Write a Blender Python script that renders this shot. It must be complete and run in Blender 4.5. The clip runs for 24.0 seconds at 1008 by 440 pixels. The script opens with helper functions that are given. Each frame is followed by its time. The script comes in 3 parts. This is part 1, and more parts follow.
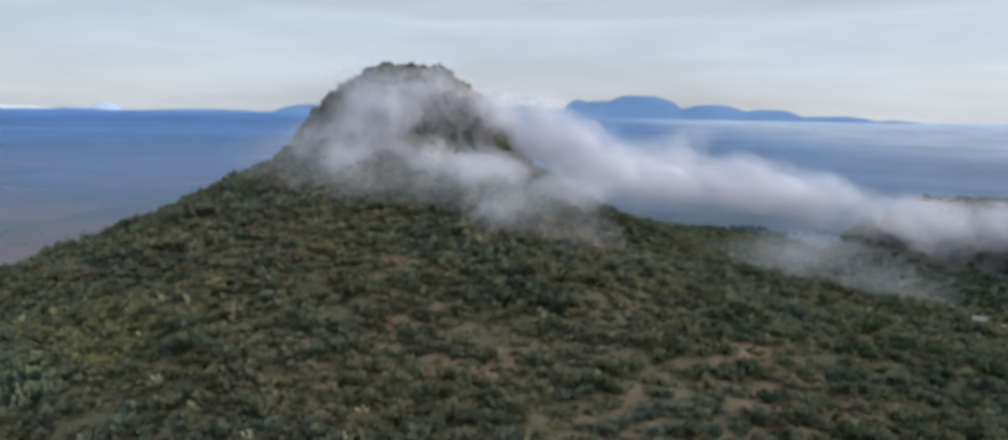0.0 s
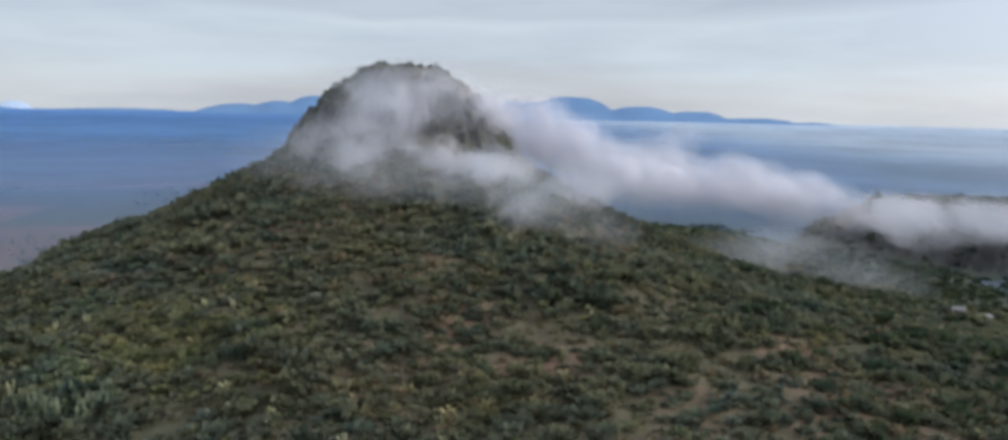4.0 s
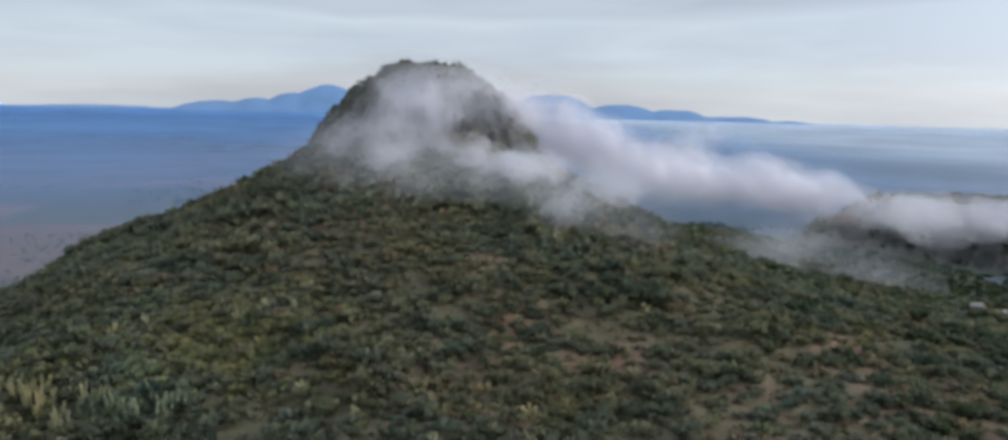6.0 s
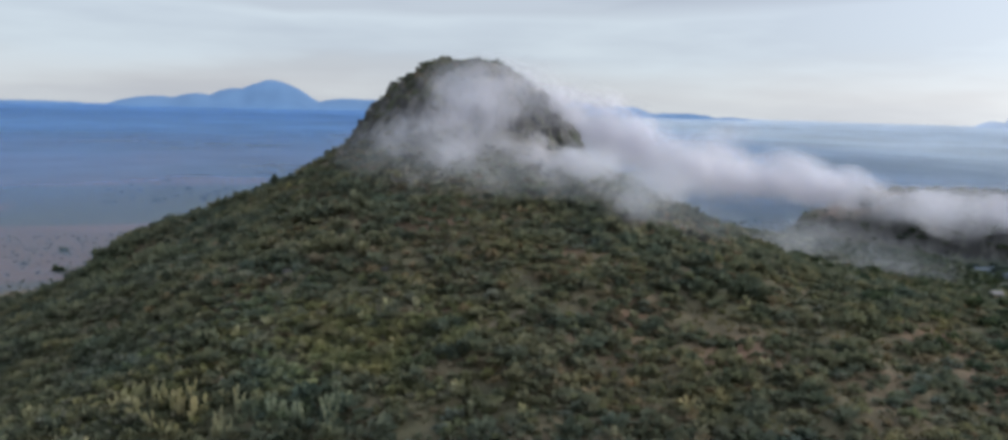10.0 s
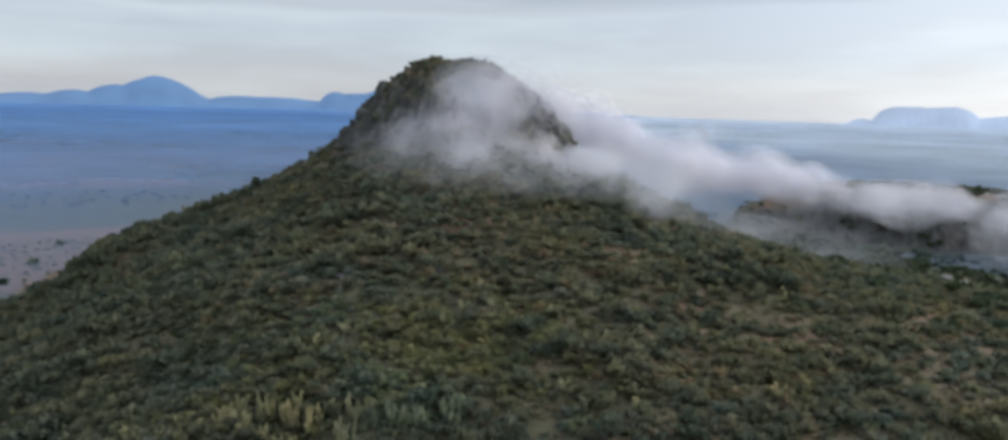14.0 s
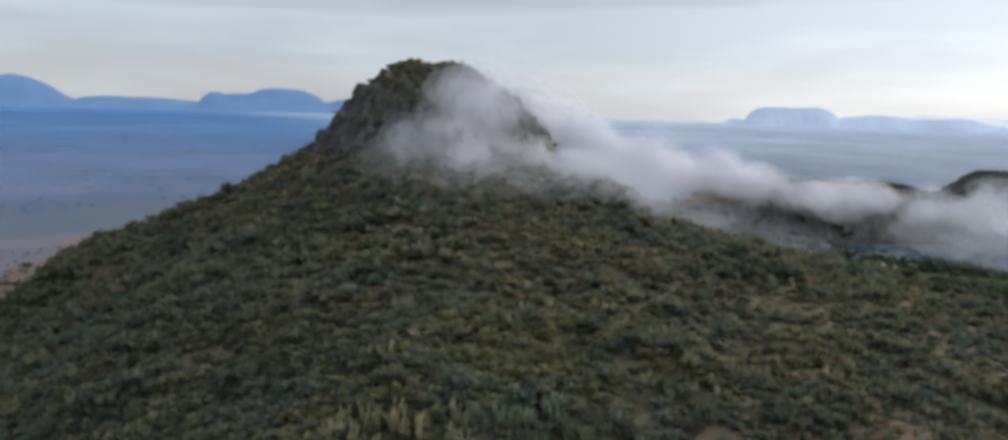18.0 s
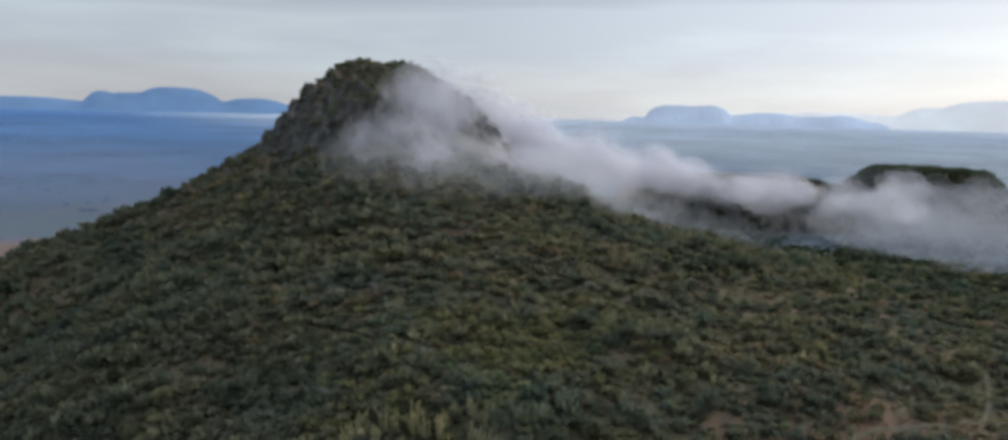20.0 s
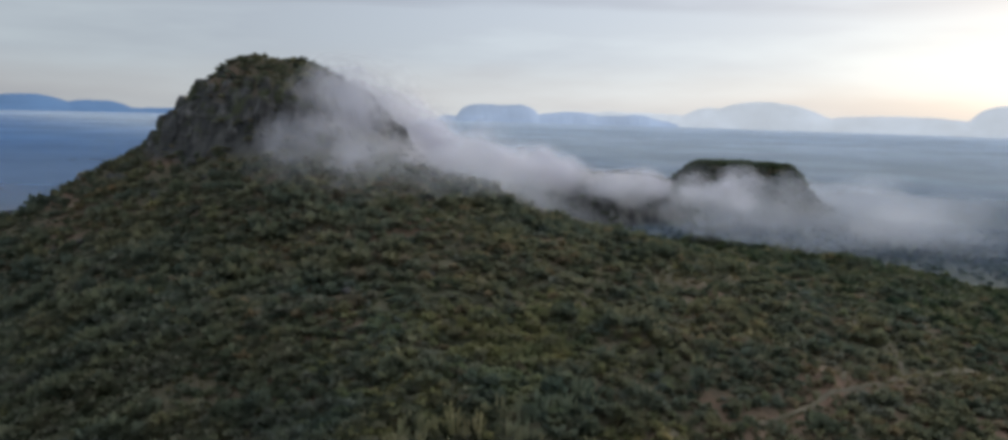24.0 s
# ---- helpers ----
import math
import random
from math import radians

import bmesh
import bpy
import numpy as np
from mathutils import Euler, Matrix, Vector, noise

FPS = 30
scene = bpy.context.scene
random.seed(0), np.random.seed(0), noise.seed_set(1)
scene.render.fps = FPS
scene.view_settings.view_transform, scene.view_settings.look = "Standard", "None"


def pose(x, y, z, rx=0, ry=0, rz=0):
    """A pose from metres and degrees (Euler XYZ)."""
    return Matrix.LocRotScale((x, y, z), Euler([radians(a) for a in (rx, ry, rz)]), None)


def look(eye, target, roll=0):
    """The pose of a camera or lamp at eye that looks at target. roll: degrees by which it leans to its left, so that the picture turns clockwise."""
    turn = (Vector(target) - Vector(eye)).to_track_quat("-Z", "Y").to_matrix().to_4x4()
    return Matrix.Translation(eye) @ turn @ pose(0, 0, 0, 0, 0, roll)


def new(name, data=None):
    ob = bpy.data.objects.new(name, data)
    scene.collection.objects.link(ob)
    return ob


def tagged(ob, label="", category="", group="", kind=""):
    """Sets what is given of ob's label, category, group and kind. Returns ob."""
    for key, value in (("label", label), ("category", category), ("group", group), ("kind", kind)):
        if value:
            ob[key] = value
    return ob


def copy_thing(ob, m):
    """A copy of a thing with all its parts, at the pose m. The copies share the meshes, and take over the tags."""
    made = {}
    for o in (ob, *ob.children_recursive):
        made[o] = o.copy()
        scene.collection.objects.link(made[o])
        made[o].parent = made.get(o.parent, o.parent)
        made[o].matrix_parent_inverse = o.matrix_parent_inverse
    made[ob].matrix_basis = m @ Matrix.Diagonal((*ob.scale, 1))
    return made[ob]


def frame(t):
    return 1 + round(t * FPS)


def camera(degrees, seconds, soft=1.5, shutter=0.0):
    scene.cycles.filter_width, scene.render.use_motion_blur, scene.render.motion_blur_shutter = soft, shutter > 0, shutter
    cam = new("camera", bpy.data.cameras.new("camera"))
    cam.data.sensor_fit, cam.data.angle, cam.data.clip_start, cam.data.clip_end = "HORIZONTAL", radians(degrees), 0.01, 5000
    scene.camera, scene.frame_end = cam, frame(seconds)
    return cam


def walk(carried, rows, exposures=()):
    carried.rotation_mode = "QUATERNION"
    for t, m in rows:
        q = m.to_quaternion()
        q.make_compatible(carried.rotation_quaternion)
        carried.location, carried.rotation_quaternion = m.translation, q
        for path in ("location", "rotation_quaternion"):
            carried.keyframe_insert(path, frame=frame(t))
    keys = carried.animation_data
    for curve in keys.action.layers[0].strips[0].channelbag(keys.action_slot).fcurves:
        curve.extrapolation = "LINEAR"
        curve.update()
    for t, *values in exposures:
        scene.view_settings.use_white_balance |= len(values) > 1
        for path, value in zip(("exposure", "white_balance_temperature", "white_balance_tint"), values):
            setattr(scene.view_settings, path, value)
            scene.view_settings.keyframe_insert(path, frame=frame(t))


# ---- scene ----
# ---- camera and its flight ----
cam = camera(67.0, 24.0, soft=3.6)
EYE = 78.0
PATH = [
    (0, (-0.741, -0.776, 77.457), (-0.746, 1.202, 77.16), 0.9),
    (0.5, (-2.884, -0.966, 77.293), (-2.864, 1.012, 76.999), 1.1),
    (1, (-5.171, -1.153, 77.182), (-5.126, 0.824, 76.888), 1.0),
    (1.5, (-7.664, -1.254, 77.108), (-7.591, 0.723, 76.816), 1.1),
    (2, (-10.461, -1.221, 77.051), (-10.363, 0.755, 76.758), 1.0),
    (2.5, (-13.521, -1.197, 77.019), (-13.396, 0.777, 76.727), 1.2),
    (4.5, (-27.181, -0.671, 76.869), (-26.987, 1.298, 76.576), 1.2),
    (5, (-30.931, -0.448, 76.854), (-30.723, 1.519, 76.559), 1.3),
    (5.5, (-34.829, -0.221, 76.837), (-34.605, 1.744, 76.542), 1.3),
    (6, (-38.763, 0.052, 76.823), (-38.525, 2.015, 76.527), 1.4),
    (6.5, (-42.725, 0.32, 76.784), (-42.471, 2.282, 76.488), 1.4),
    (7, (-46.626, 0.694, 76.701), (-46.357, 2.653, 76.404), 1.4),
    (7.5, (-50.636, 1.034, 76.6), (-50.35, 2.991, 76.302), 1.4),
    (8, (-54.704, 1.515, 76.498), (-54.401, 3.469, 76.2), 1.5),
    (8.5, (-58.733, 2.081, 76.441), (-58.412, 4.032, 76.142), 1.5),
    (9, (-62.739, 2.613, 76.398), (-62.398, 4.56, 76.097), 1.4),
    (9.5, (-66.737, 3.192, 76.385), (-66.376, 5.136, 76.084), 1.5),
    (10, (-70.803, 3.779, 76.378), (-70.417, 5.718, 76.076), 1.5),
    (10.5, (-74.794, 4.455, 76.377), (-74.375, 6.387, 76.074), 1.5),
    (12.5, (-90.112, 7.394, 76.331), (-89.566, 9.295, 76.029), 1.4),
    (13, (-94.047, 8.232, 76.3), (-93.468, 10.122, 75.999), 1.5),
    (13.5, (-98.088, 9.227, 76.289), (-97.475, 11.106, 75.989), 1.5),
    (14, (-102.069, 10.321, 76.27), (-101.42, 12.189, 75.969), 1.6),
    (14.5, (-105.866, 11.421, 76.279), (-105.187, 13.278, 75.979), 1.6),
    (15, (-109.661, 12.477, 76.291), (-108.948, 14.321, 75.992), 1.6),
    (15.5, (-113.454, 13.652, 76.297), (-112.709, 15.484, 75.999), 1.6),
    (16, (-117.209, 14.893, 76.272), (-116.432, 16.711, 75.975), 1.6),
    (16.5, (-120.848, 16.149, 76.25), (-120.039, 17.953, 75.953), 1.7),
    (17, (-124.47, 17.388, 76.229), (-123.629, 19.179, 75.934), 1.6),
    (17.5, (-128.037, 18.665, 76.249), (-127.164, 20.44, 75.955), 1.6),
    (18, (-131.524, 20.06, 76.259), (-130.603, 21.811, 75.967), 1.6),
    (18.5, (-135.137, 21.695, 76.261), (-134.16, 23.416, 75.97), 1.4),
    (20.5, (-148.984, 29.273, 76.115), (-147.8, 30.859, 75.826), 1.6),
    (21, (-152.368, 31.588, 76.054), (-151.133, 33.135, 75.765), 1.7),
    (21.5, (-155.693, 34.082, 75.876), (-154.406, 35.586, 75.59), 1.6),
    (22, (-158.837, 36.668, 75.718), (-157.503, 38.131, 75.434), 1.7),
    (22.5, (-161.681, 39.123, 75.677), (-160.304, 40.545, 75.392), 1.7),
    (23, (-164.534, 41.555, 75.672), (-163.113, 42.934, 75.388), 1.6),
    (23.5, (-167.351, 43.976, 75.658), (-165.89, 45.312, 75.377), 1.6),
    (24, (-170.162, 46.398, 75.66), (-168.661, 47.69, 75.38), 1.7),
]
walk(cam, [(t, look(eye, target, roll)) for t, eye, target, roll in PATH],
     exposures=((0.0, -0.04, 6150, 9), (10.0, -0.02, 6200, 9), (18.0, -0.12, 6300, 9), (24.0, -0.46, 6270, 9)))

# ---- world, sun, exposure ----
SUN_BEARING, SUN_HEIGHT = 98.0, 22.0     # degrees clockwise from ahead, degrees up
scene.cycles.transparent_max_bounces = 128
world = bpy.data.worlds.new("sky")
scene.world = world
world.use_nodes = True
wn, wl = world.node_tree.nodes, world.node_tree.links
wn.clear()
w_out, w_bg = wn.new("ShaderNodeOutputWorld"), wn.new("ShaderNodeBackground")
w_sky = wn.new("ShaderNodeTexSky")
w_sky.sky_type, w_sky.sun_disc = "NISHITA", False
w_sky.sun_elevation, w_sky.sun_rotation = radians(SUN_HEIGHT), radians(SUN_BEARING)
w_sky.air_density, w_sky.dust_density = 1.0, 2.0
w_co, w_map = wn.new("ShaderNodeTexCoord"), wn.new("ShaderNodeMapping")
w_map.inputs["Scale"].default_value = (1.5, 1.5, 9.0)
w_noise = wn.new("ShaderNodeTexNoise")
w_noise.inputs["Scale"].default_value, w_noise.inputs["Detail"].default_value = 1.6, 6.0
w_ramp = wn.new("ShaderNodeValToRGB")      # thickness of the cloud deck to its brightness
w_ramp.color_ramp.elements[0].position, w_ramp.color_ramp.elements[0].color = 0.40, (0.515, 0.545, 0.61, 1)
w_ramp.color_ramp.elements[1].position, w_ramp.color_ramp.elements[1].color = 0.60, (0.64, 0.685, 0.735, 1)
w_scale = wn.new("ShaderNodeVectorMath")
w_scale.operation = "SCALE"
w_scale.inputs["Scale"].default_value = 0.22
w_mix = wn.new("ShaderNodeMix")
w_mix.data_type = "RGBA"
w_mix.inputs["Factor"].default_value = 0.85
wl.new(w_co.outputs["Generated"], w_map.inputs["Vector"])
wl.new(w_map.outputs["Vector"], w_noise.inputs["Vector"])
wl.new(w_noise.outputs["Fac"], w_ramp.inputs["Fac"])
wl.new(w_sky.outputs["Color"], w_scale.inputs[0])
wl.new(w_scale.outputs["Vector"], w_mix.inputs["A"])
w_sep, w_rise = wn.new("ShaderNodeSeparateXYZ"), wn.new("ShaderNodeValToRGB")
wl.new(w_co.outputs["Generated"], w_sep.inputs["Vector"])
w_wave = wn.new("ShaderNodeMath")          # the deck's edges wander with the noise
w_wave.operation = "MULTIPLY_ADD"
w_wave.inputs[1].default_value = 0.10
wl.new(w_noise.outputs["Fac"], w_wave.inputs[0])
wl.new(w_sep.outputs["Z"], w_wave.inputs[2])
wl.new(w_wave.outputs["Value"], w_rise.inputs["Fac"])
for _ in range(5):
    w_rise.color_ramp.elements.new(0.5)
for el, (at, col) in zip(w_rise.color_ramp.elements, ((0.0, (1.12, 1.08, 1.02)), (0.065, (1.14, 1.10, 1.05)), (0.11, (1.03, 1.06, 1.09)), (0.160, (1.05, 1.06, 1.07)), (0.176, (0.87, 0.86, 0.89)), (0.45, (1.45, 1.45, 1.47)), (0.95, (1.95, 1.95, 1.97)))):   # overcast: brighter overhead
    el.position, el.color = at, (*col, 1)
w_tone = wn.new("ShaderNodeMix")
w_tone.data_type, w_tone.blend_type = "RGBA", "MULTIPLY"
w_tone.inputs["Factor"].default_value = 1.0
wl.new(w_ramp.outputs["Color"], w_tone.inputs["A"])
wl.new(w_rise.outputs["Color"], w_tone.inputs["B"])
# the deck is thinner and brighter towards the low sun
w_dot, w_near, w_glow = wn.new("ShaderNodeVectorMath"), wn.new("ShaderNodeMapRange"), wn.new("ShaderNodeVectorMath")
w_dot.operation, w_glow.operation, w_near.interpolation_type = "DOT_PRODUCT", "SCALE", "SMOOTHSTEP"
w_dot.inputs[1].default_value = (math.sin(radians(SUN_BEARING)), math.cos(radians(SUN_BEARING)), 0)
for key, value in (("From Min", 0.15), ("From Max", 0.9), ("To Min", 1.0), ("To Max", 1.45)):
    w_near.inputs[key].default_value = value
wl.new(w_co.outputs["Generated"], w_dot.inputs[0])
wl.new(w_dot.outputs["Value"], w_near.inputs["Value"])
wl.new(w_tone.outputs["Result"], w_glow.inputs[0])
wl.new(w_near.outputs["Result"], w_glow.inputs["Scale"])
wl.new(w_glow.outputs["Vector"], w_mix.inputs["B"])
wl.new(w_mix.outputs["Result"], w_bg.inputs["Color"])
w_bg.inputs["Strength"].default_value = 1.0
wl.new(w_bg.outputs["Background"], w_out.inputs["Surface"])

sun = new("sun", bpy.data.lights.new("sun", "SUN"))
sun.data.energy, sun.data.angle, sun.data.color = 2.6, radians(24), (1.0, 0.93, 0.84)
a, e = radians(SUN_BEARING), radians(SUN_HEIGHT)
sun.matrix_world = look((0, 0, 400), (-400 * math.sin(a) * math.cos(e), -400 * math.cos(a) * math.cos(e), 400 - 400 * math.sin(e)))


# ---- materials ----
class Mat:
    """A node material with a Principled surface and short ways to wire it."""

    def __init__(self, name, rough=0.9, metal=0.0):
        self.m = bpy.data.materials.new(name)
        self.m.use_nodes = True
        self.n, self.l = self.m.node_tree.nodes, self.m.node_tree.links
        self.b = self.n["Principled BSDF"]
        self.b.inputs["Roughness"].default_value, self.b.inputs["Metallic"].default_value = rough, metal
        self.b.inputs["Specular IOR Level"].default_value = 0.2
        self.place = self.n.new("ShaderNodeNewGeometry").outputs["Position"]

    def noise(self, scale, detail=4.0, rough=0.55, squash=(1, 1, 1)):
        node, m = self.n.new("ShaderNodeTexNoise"), self.n.new("ShaderNodeMapping")
        m.inputs["Scale"].default_value = squash
        self.l.new(self.place, m.inputs["Vector"])
        self.l.new(m.outputs["Vector"], node.inputs["Vector"])
        node.inputs["Scale"].default_value, node.inputs["Detail"].default_value, node.inputs["Roughness"].default_value = scale, detail, rough
        return node.outputs["Fac"]

    def cells(self, scale, squash=(1, 1, 1)):
        node, m = self.n.new("ShaderNodeTexVoronoi"), self.n.new("ShaderNodeMapping")
        m.inputs["Scale"].default_value = squash
        self.l.new(self.place, m.inputs["Vector"])
        self.l.new(m.outputs["Vector"], node.inputs["Vector"])
        node.inputs["Scale"].default_value = scale
        sep = self.n.new("ShaderNodeSeparateColor")
        self.l.new(node.outputs["Color"], sep.inputs["Color"])
        return sep.outputs["Red"]

    def ramp(self, fac, *stops):
        node = self.n.new("ShaderNodeValToRGB")
        el = node.color_ramp.elements
        while len(el) < len(stops):
            el.new(0.5)
        for at, (pos, col) in zip(el, stops):
            at.position, at.color = pos, (*col, 1)
        self.l.new(fac, node.inputs["Fac"])
        return node.outputs["Color"]

    def mix(self, fac, a, b, blend="MIX"):
        node = self.n.new("ShaderNodeMix")
        node.data_type, node.blend_type = "RGBA", blend
        for key, v in (("Factor", fac), ("A", a), ("B", b)):
            if isinstance(v, (int, float)):
                node.inputs[key].default_value = v
            elif isinstance(v, tuple):
                node.inputs[key].default_value = (*v, 1)
            else:
                self.l.new(v, node.inputs[key])
        return node.outputs["Result"]

    def math(self, op, a, b=0.0):
        node = self.n.new("ShaderNodeMath")
        node.operation = op
        for i, v in enumerate((a, b)):
            if isinstance(v, (int, float)):
                node.inputs[i].default_value = v
            else:
                self.l.new(v, node.inputs[i])
        return node.outputs["Value"]

    def span(self, v, a, b, to_a=0.0, to_b=1.0):
        node = self.n.new("ShaderNodeMapRange")
        node.interpolation_type = "SMOOTHSTEP"
        self.l.new(v, node.inputs["Value"])
        for key, x in (("From Min", a), ("From Max", b), ("To Min", to_a), ("To Max", to_b)):
            node.inputs[key].default_value = x
        return node.outputs["Result"]

    def color(self, c):
        if isinstance(c, tuple):
            self.b.inputs["Base Color"].default_value = (*c, 1)
        else:
            self.l.new(c, self.b.inputs["Base Color"])
        return self

    def bump(self, h, strength=0.5, distance=0.3):
        node = self.n.new("ShaderNodeBump")
        node.inputs["Strength"].default_value, node.inputs["Distance"].default_value = strength, distance
        self.l.new(h, node.inputs["Height"])
        self.l.new(node.outputs["Normal"], self.b.inputs["Normal"])
        return self

    def island(self):
        return self.n.new("ShaderNodeNewGeometry").outputs["Random Per Island"]

    def axis(self, name):
        node = self.n.new("ShaderNodeSeparateXYZ")
        self.l.new(self.place, node.inputs["Vector"])
        return node.outputs[name]


def make_soil():
    m = Mat("stony_soil_and_dry_grass", 0.95)
    big = m.ramp(m.noise(0.03, 6), (0.35, (0.075, 0.078, 0.048)), (0.5, (0.100, 0.086, 0.057)), (0.66, (0.165, 0.105, 0.076)))
    fine = m.ramp(m.noise(0.6, 6, 0.7), (0.3, (0.68, 0.70, 0.68)), (0.7, (1.18, 1.14, 1.06)))
    near = m.mix(1.0, big, fine, "MULTIPLY")
    # the plain: strips of ploughed and fallow fields
    field = m.ramp(m.cells(0.0075, (0.5, 1.6, 0)), (0.0, (0.075, 0.10, 0.055)), (0.3, (0.21, 0.115, 0.082)), (0.55, (0.08, 0.10, 0.06)), (0.8, (0.31, 0.155, 0.112)), (1.0, (0.055, 0.08, 0.05)))
    plain = m.mix(0.35, field, m.ramp(m.noise(0.01, 5), (0.35, (0.045, 0.055, 0.035)), (0.65, (0.11, 0.095, 0.065))))
    floor_wood = m.ramp(m.noise(0.05, 5), (0.35, (0.036, 0.046, 0.032)), (0.65, (0.072, 0.076, 0.052)))
    plain = m.mix(m.span(m.axis("X"), 20, 70), plain, floor_wood)   # the eastern valley is wooded
    steep = m.n.new("ShaderNodeSeparateXYZ")
    m.l.new(m.n.new("ShaderNodeNewGeometry").outputs["Normal"], steep.inputs["Vector"])
    stone = m.ramp(m.noise(0.22, 6, 0.65, (1, 1, 0.25)), (0.34, (0.024, 0.025, 0.025)), (0.52, (0.052, 0.051, 0.047)), (0.7, (0.11, 0.105, 0.095)))
    land = m.mix(m.span(m.axis("Z"), 6.0, 20.0), plain, near)
    m.color(m.mix(m.span(steep.outputs["Z"], 0.84, 0.68), land, stone))
    return m.bump(m.noise(1.2, 6, 0.7), 0.7, 0.4).m


def make_leaf(name, dark, mid, light, speck=0.14, glow_through=0.4):
    m = Mat(name, 0.85)
    base = m.ramp(m.cells(0.45), (0.0, dark), (0.5, mid), (1.0, light))
    patch = m.ramp(m.noise(0.045, 3), (0.35, (0.82, 0.88, 0.86)), (0.65, (1.14, 1.08, 0.96)))
    base = m.mix(1.0, base, patch, "MULTIPLY")
    clump = m.ramp(m.noise(0.13, 4, 0.6, (1, 1.8, 1)), (0.36, (0.82, 0.87, 0.87)), (0.5, (1.0, 1.0, 1.0)), (0.66, (1.13, 1.10, 0.98)))
    base = m.mix(1.0, base, clump, "MULTIPLY")
    growth = m.ramp(m.noise(0.055, 3, 0.5, (1.0, 1.6, 0.2)), (0.30, (0.82, 0.95, 1.02)), (0.46, (1.0, 1.0, 1.0)), (0.56, (1.05, 1.03, 0.90)), (0.68, (1.14, 1.04, 0.95)))
    base = m.mix(1.0, base, growth, "MULTIPLY")
    grain = m.ramp(m.island(), (0.0, (1 - speck,) * 3), (1.0, (1 + speck,) * 3))
    tone = m.mix(1.0, base, grain, "MULTIPLY")
    m.color(tone)
    if glow_through > 0:
        thin, both = m.n.new("ShaderNodeBsdfTranslucent"), m.n.new("ShaderNodeMixShader")
        m.l.new(tone, thin.inputs["Color"])
        both.inputs["Fac"].default_value = glow_through
        m.l.new(m.b.outputs[0], both.inputs[1])
        m.l.new(thin.outputs[0], both.inputs[2])
        m.l.new(both.outputs[0], m.n["Material Output"].inputs["Surface"])
    return m.m


def make_rock():
    m = Mat("weathered_grey_cliff_rock", 0.92)
    streak = m.noise(0.25, 6, 0.6, (1, 1, 0.22))
    c = m.ramp(streak, (0.32, (0.026, 0.026, 0.026)), (0.52, (0.062, 0.06, 0.056)), (0.68, (0.19, 0.182, 0.168)))
    moss = m.mix(m.span(m.noise(0.12, 5), 0.5, 0.62), c, (0.06, 0.065, 0.035))
    return m.color(moss).bump(m.noise(0.9, 8, 0.65, (1, 1, 0.5)), 0.9, 0.8).m


# far slopes with the air's haze painted in: tinted base colour plus emission
def make_hazed_far(name, base, glow, strength):
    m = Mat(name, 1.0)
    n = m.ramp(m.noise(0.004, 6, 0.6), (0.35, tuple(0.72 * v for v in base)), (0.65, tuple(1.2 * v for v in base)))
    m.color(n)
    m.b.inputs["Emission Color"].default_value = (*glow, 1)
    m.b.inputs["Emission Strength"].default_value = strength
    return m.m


def make_mist(name, color, alpha, lo=0.38, hi=0.62, scale=0.05, ring=None):
    """White vapour: scatters light both ways, thin in uneven wisps."""
    m = Mat(name)
    m.n.remove(m.b)
    out = m.n["Material Output"]
    dif, tra, clear = (m.n.new(k) for k in ("ShaderNodeBsdfDiffuse", "ShaderNodeBsdfTranslucent", "ShaderNodeBsdfTransparent"))
    dif.inputs["Color"].default_value = tra.inputs["Color"].default_value = (*color, 1)
    if ring:                               # the sunward paleness of the haze, painted in as an eastward tint
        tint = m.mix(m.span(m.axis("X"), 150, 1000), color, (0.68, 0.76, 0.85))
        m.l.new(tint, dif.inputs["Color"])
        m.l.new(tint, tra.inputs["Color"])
    both, mix = m.n.new("ShaderNodeMixShader"), m.n.new("ShaderNodeMixShader")
    both.inputs["Fac"].default_value = 0.5
    m.l.new(dif.outputs[0], both.inputs[1])
    m.l.new(tra.outputs[0], both.inputs[2])
    fac = m.span(m.noise(scale, 5, 0.6), lo, hi, (0.6 if ring else 0.1) * alpha, alpha)
    if not ring:
        fac = m.math("MULTIPLY", fac, m.span(m.noise(scale * 3.1, 4, 0.6), 0.36, 0.6, 0.55, 1.2))
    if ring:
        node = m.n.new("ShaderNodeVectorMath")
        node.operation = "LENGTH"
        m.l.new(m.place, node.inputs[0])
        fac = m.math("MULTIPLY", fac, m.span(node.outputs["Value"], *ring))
    m.l.new(fac, mix.inputs["Fac"])
    m.l.new(clear.outputs[0], mix.inputs[1])
    m.l.new(both.outputs[0], mix.inputs[2])
    m.l.new(mix.outputs[0], out.inputs["Surface"])
    return m.m


SOIL = make_soil()
ROCK = make_rock()
OLIVE = make_leaf("olive_scrub_leaves", (0.117, 0.121, 0.081), (0.149, 0.150, 0.104), (0.187, 0.183, 0.129))
GREY_GREEN = make_leaf("grey_green_scrub_leaves", (0.124, 0.130, 0.106), (0.157, 0.163, 0.133), (0.202, 0.204, 0.168))
DARK_GREEN = make_leaf("dark_green_leaves", (0.080, 0.093, 0.070), (0.103, 0.115, 0.085), (0.131, 0.140, 0.104))
BROWN = make_leaf("dry_brown_brush", (0.125, 0.103, 0.072), (0.170, 0.138, 0.098), (0.225, 0.186, 0.135))
DRY_GRASS = make_leaf("dry_grass_blades", (0.085, 0.085, 0.045), (0.115, 0.11, 0.06), (0.15, 0.135, 0.08))
CACTUS = make_leaf("cactus_skin", (0.135, 0.134, 0.084), (0.19, 0.182, 0.114), (0.25, 0.232, 0.155), 0.14, 0.0)
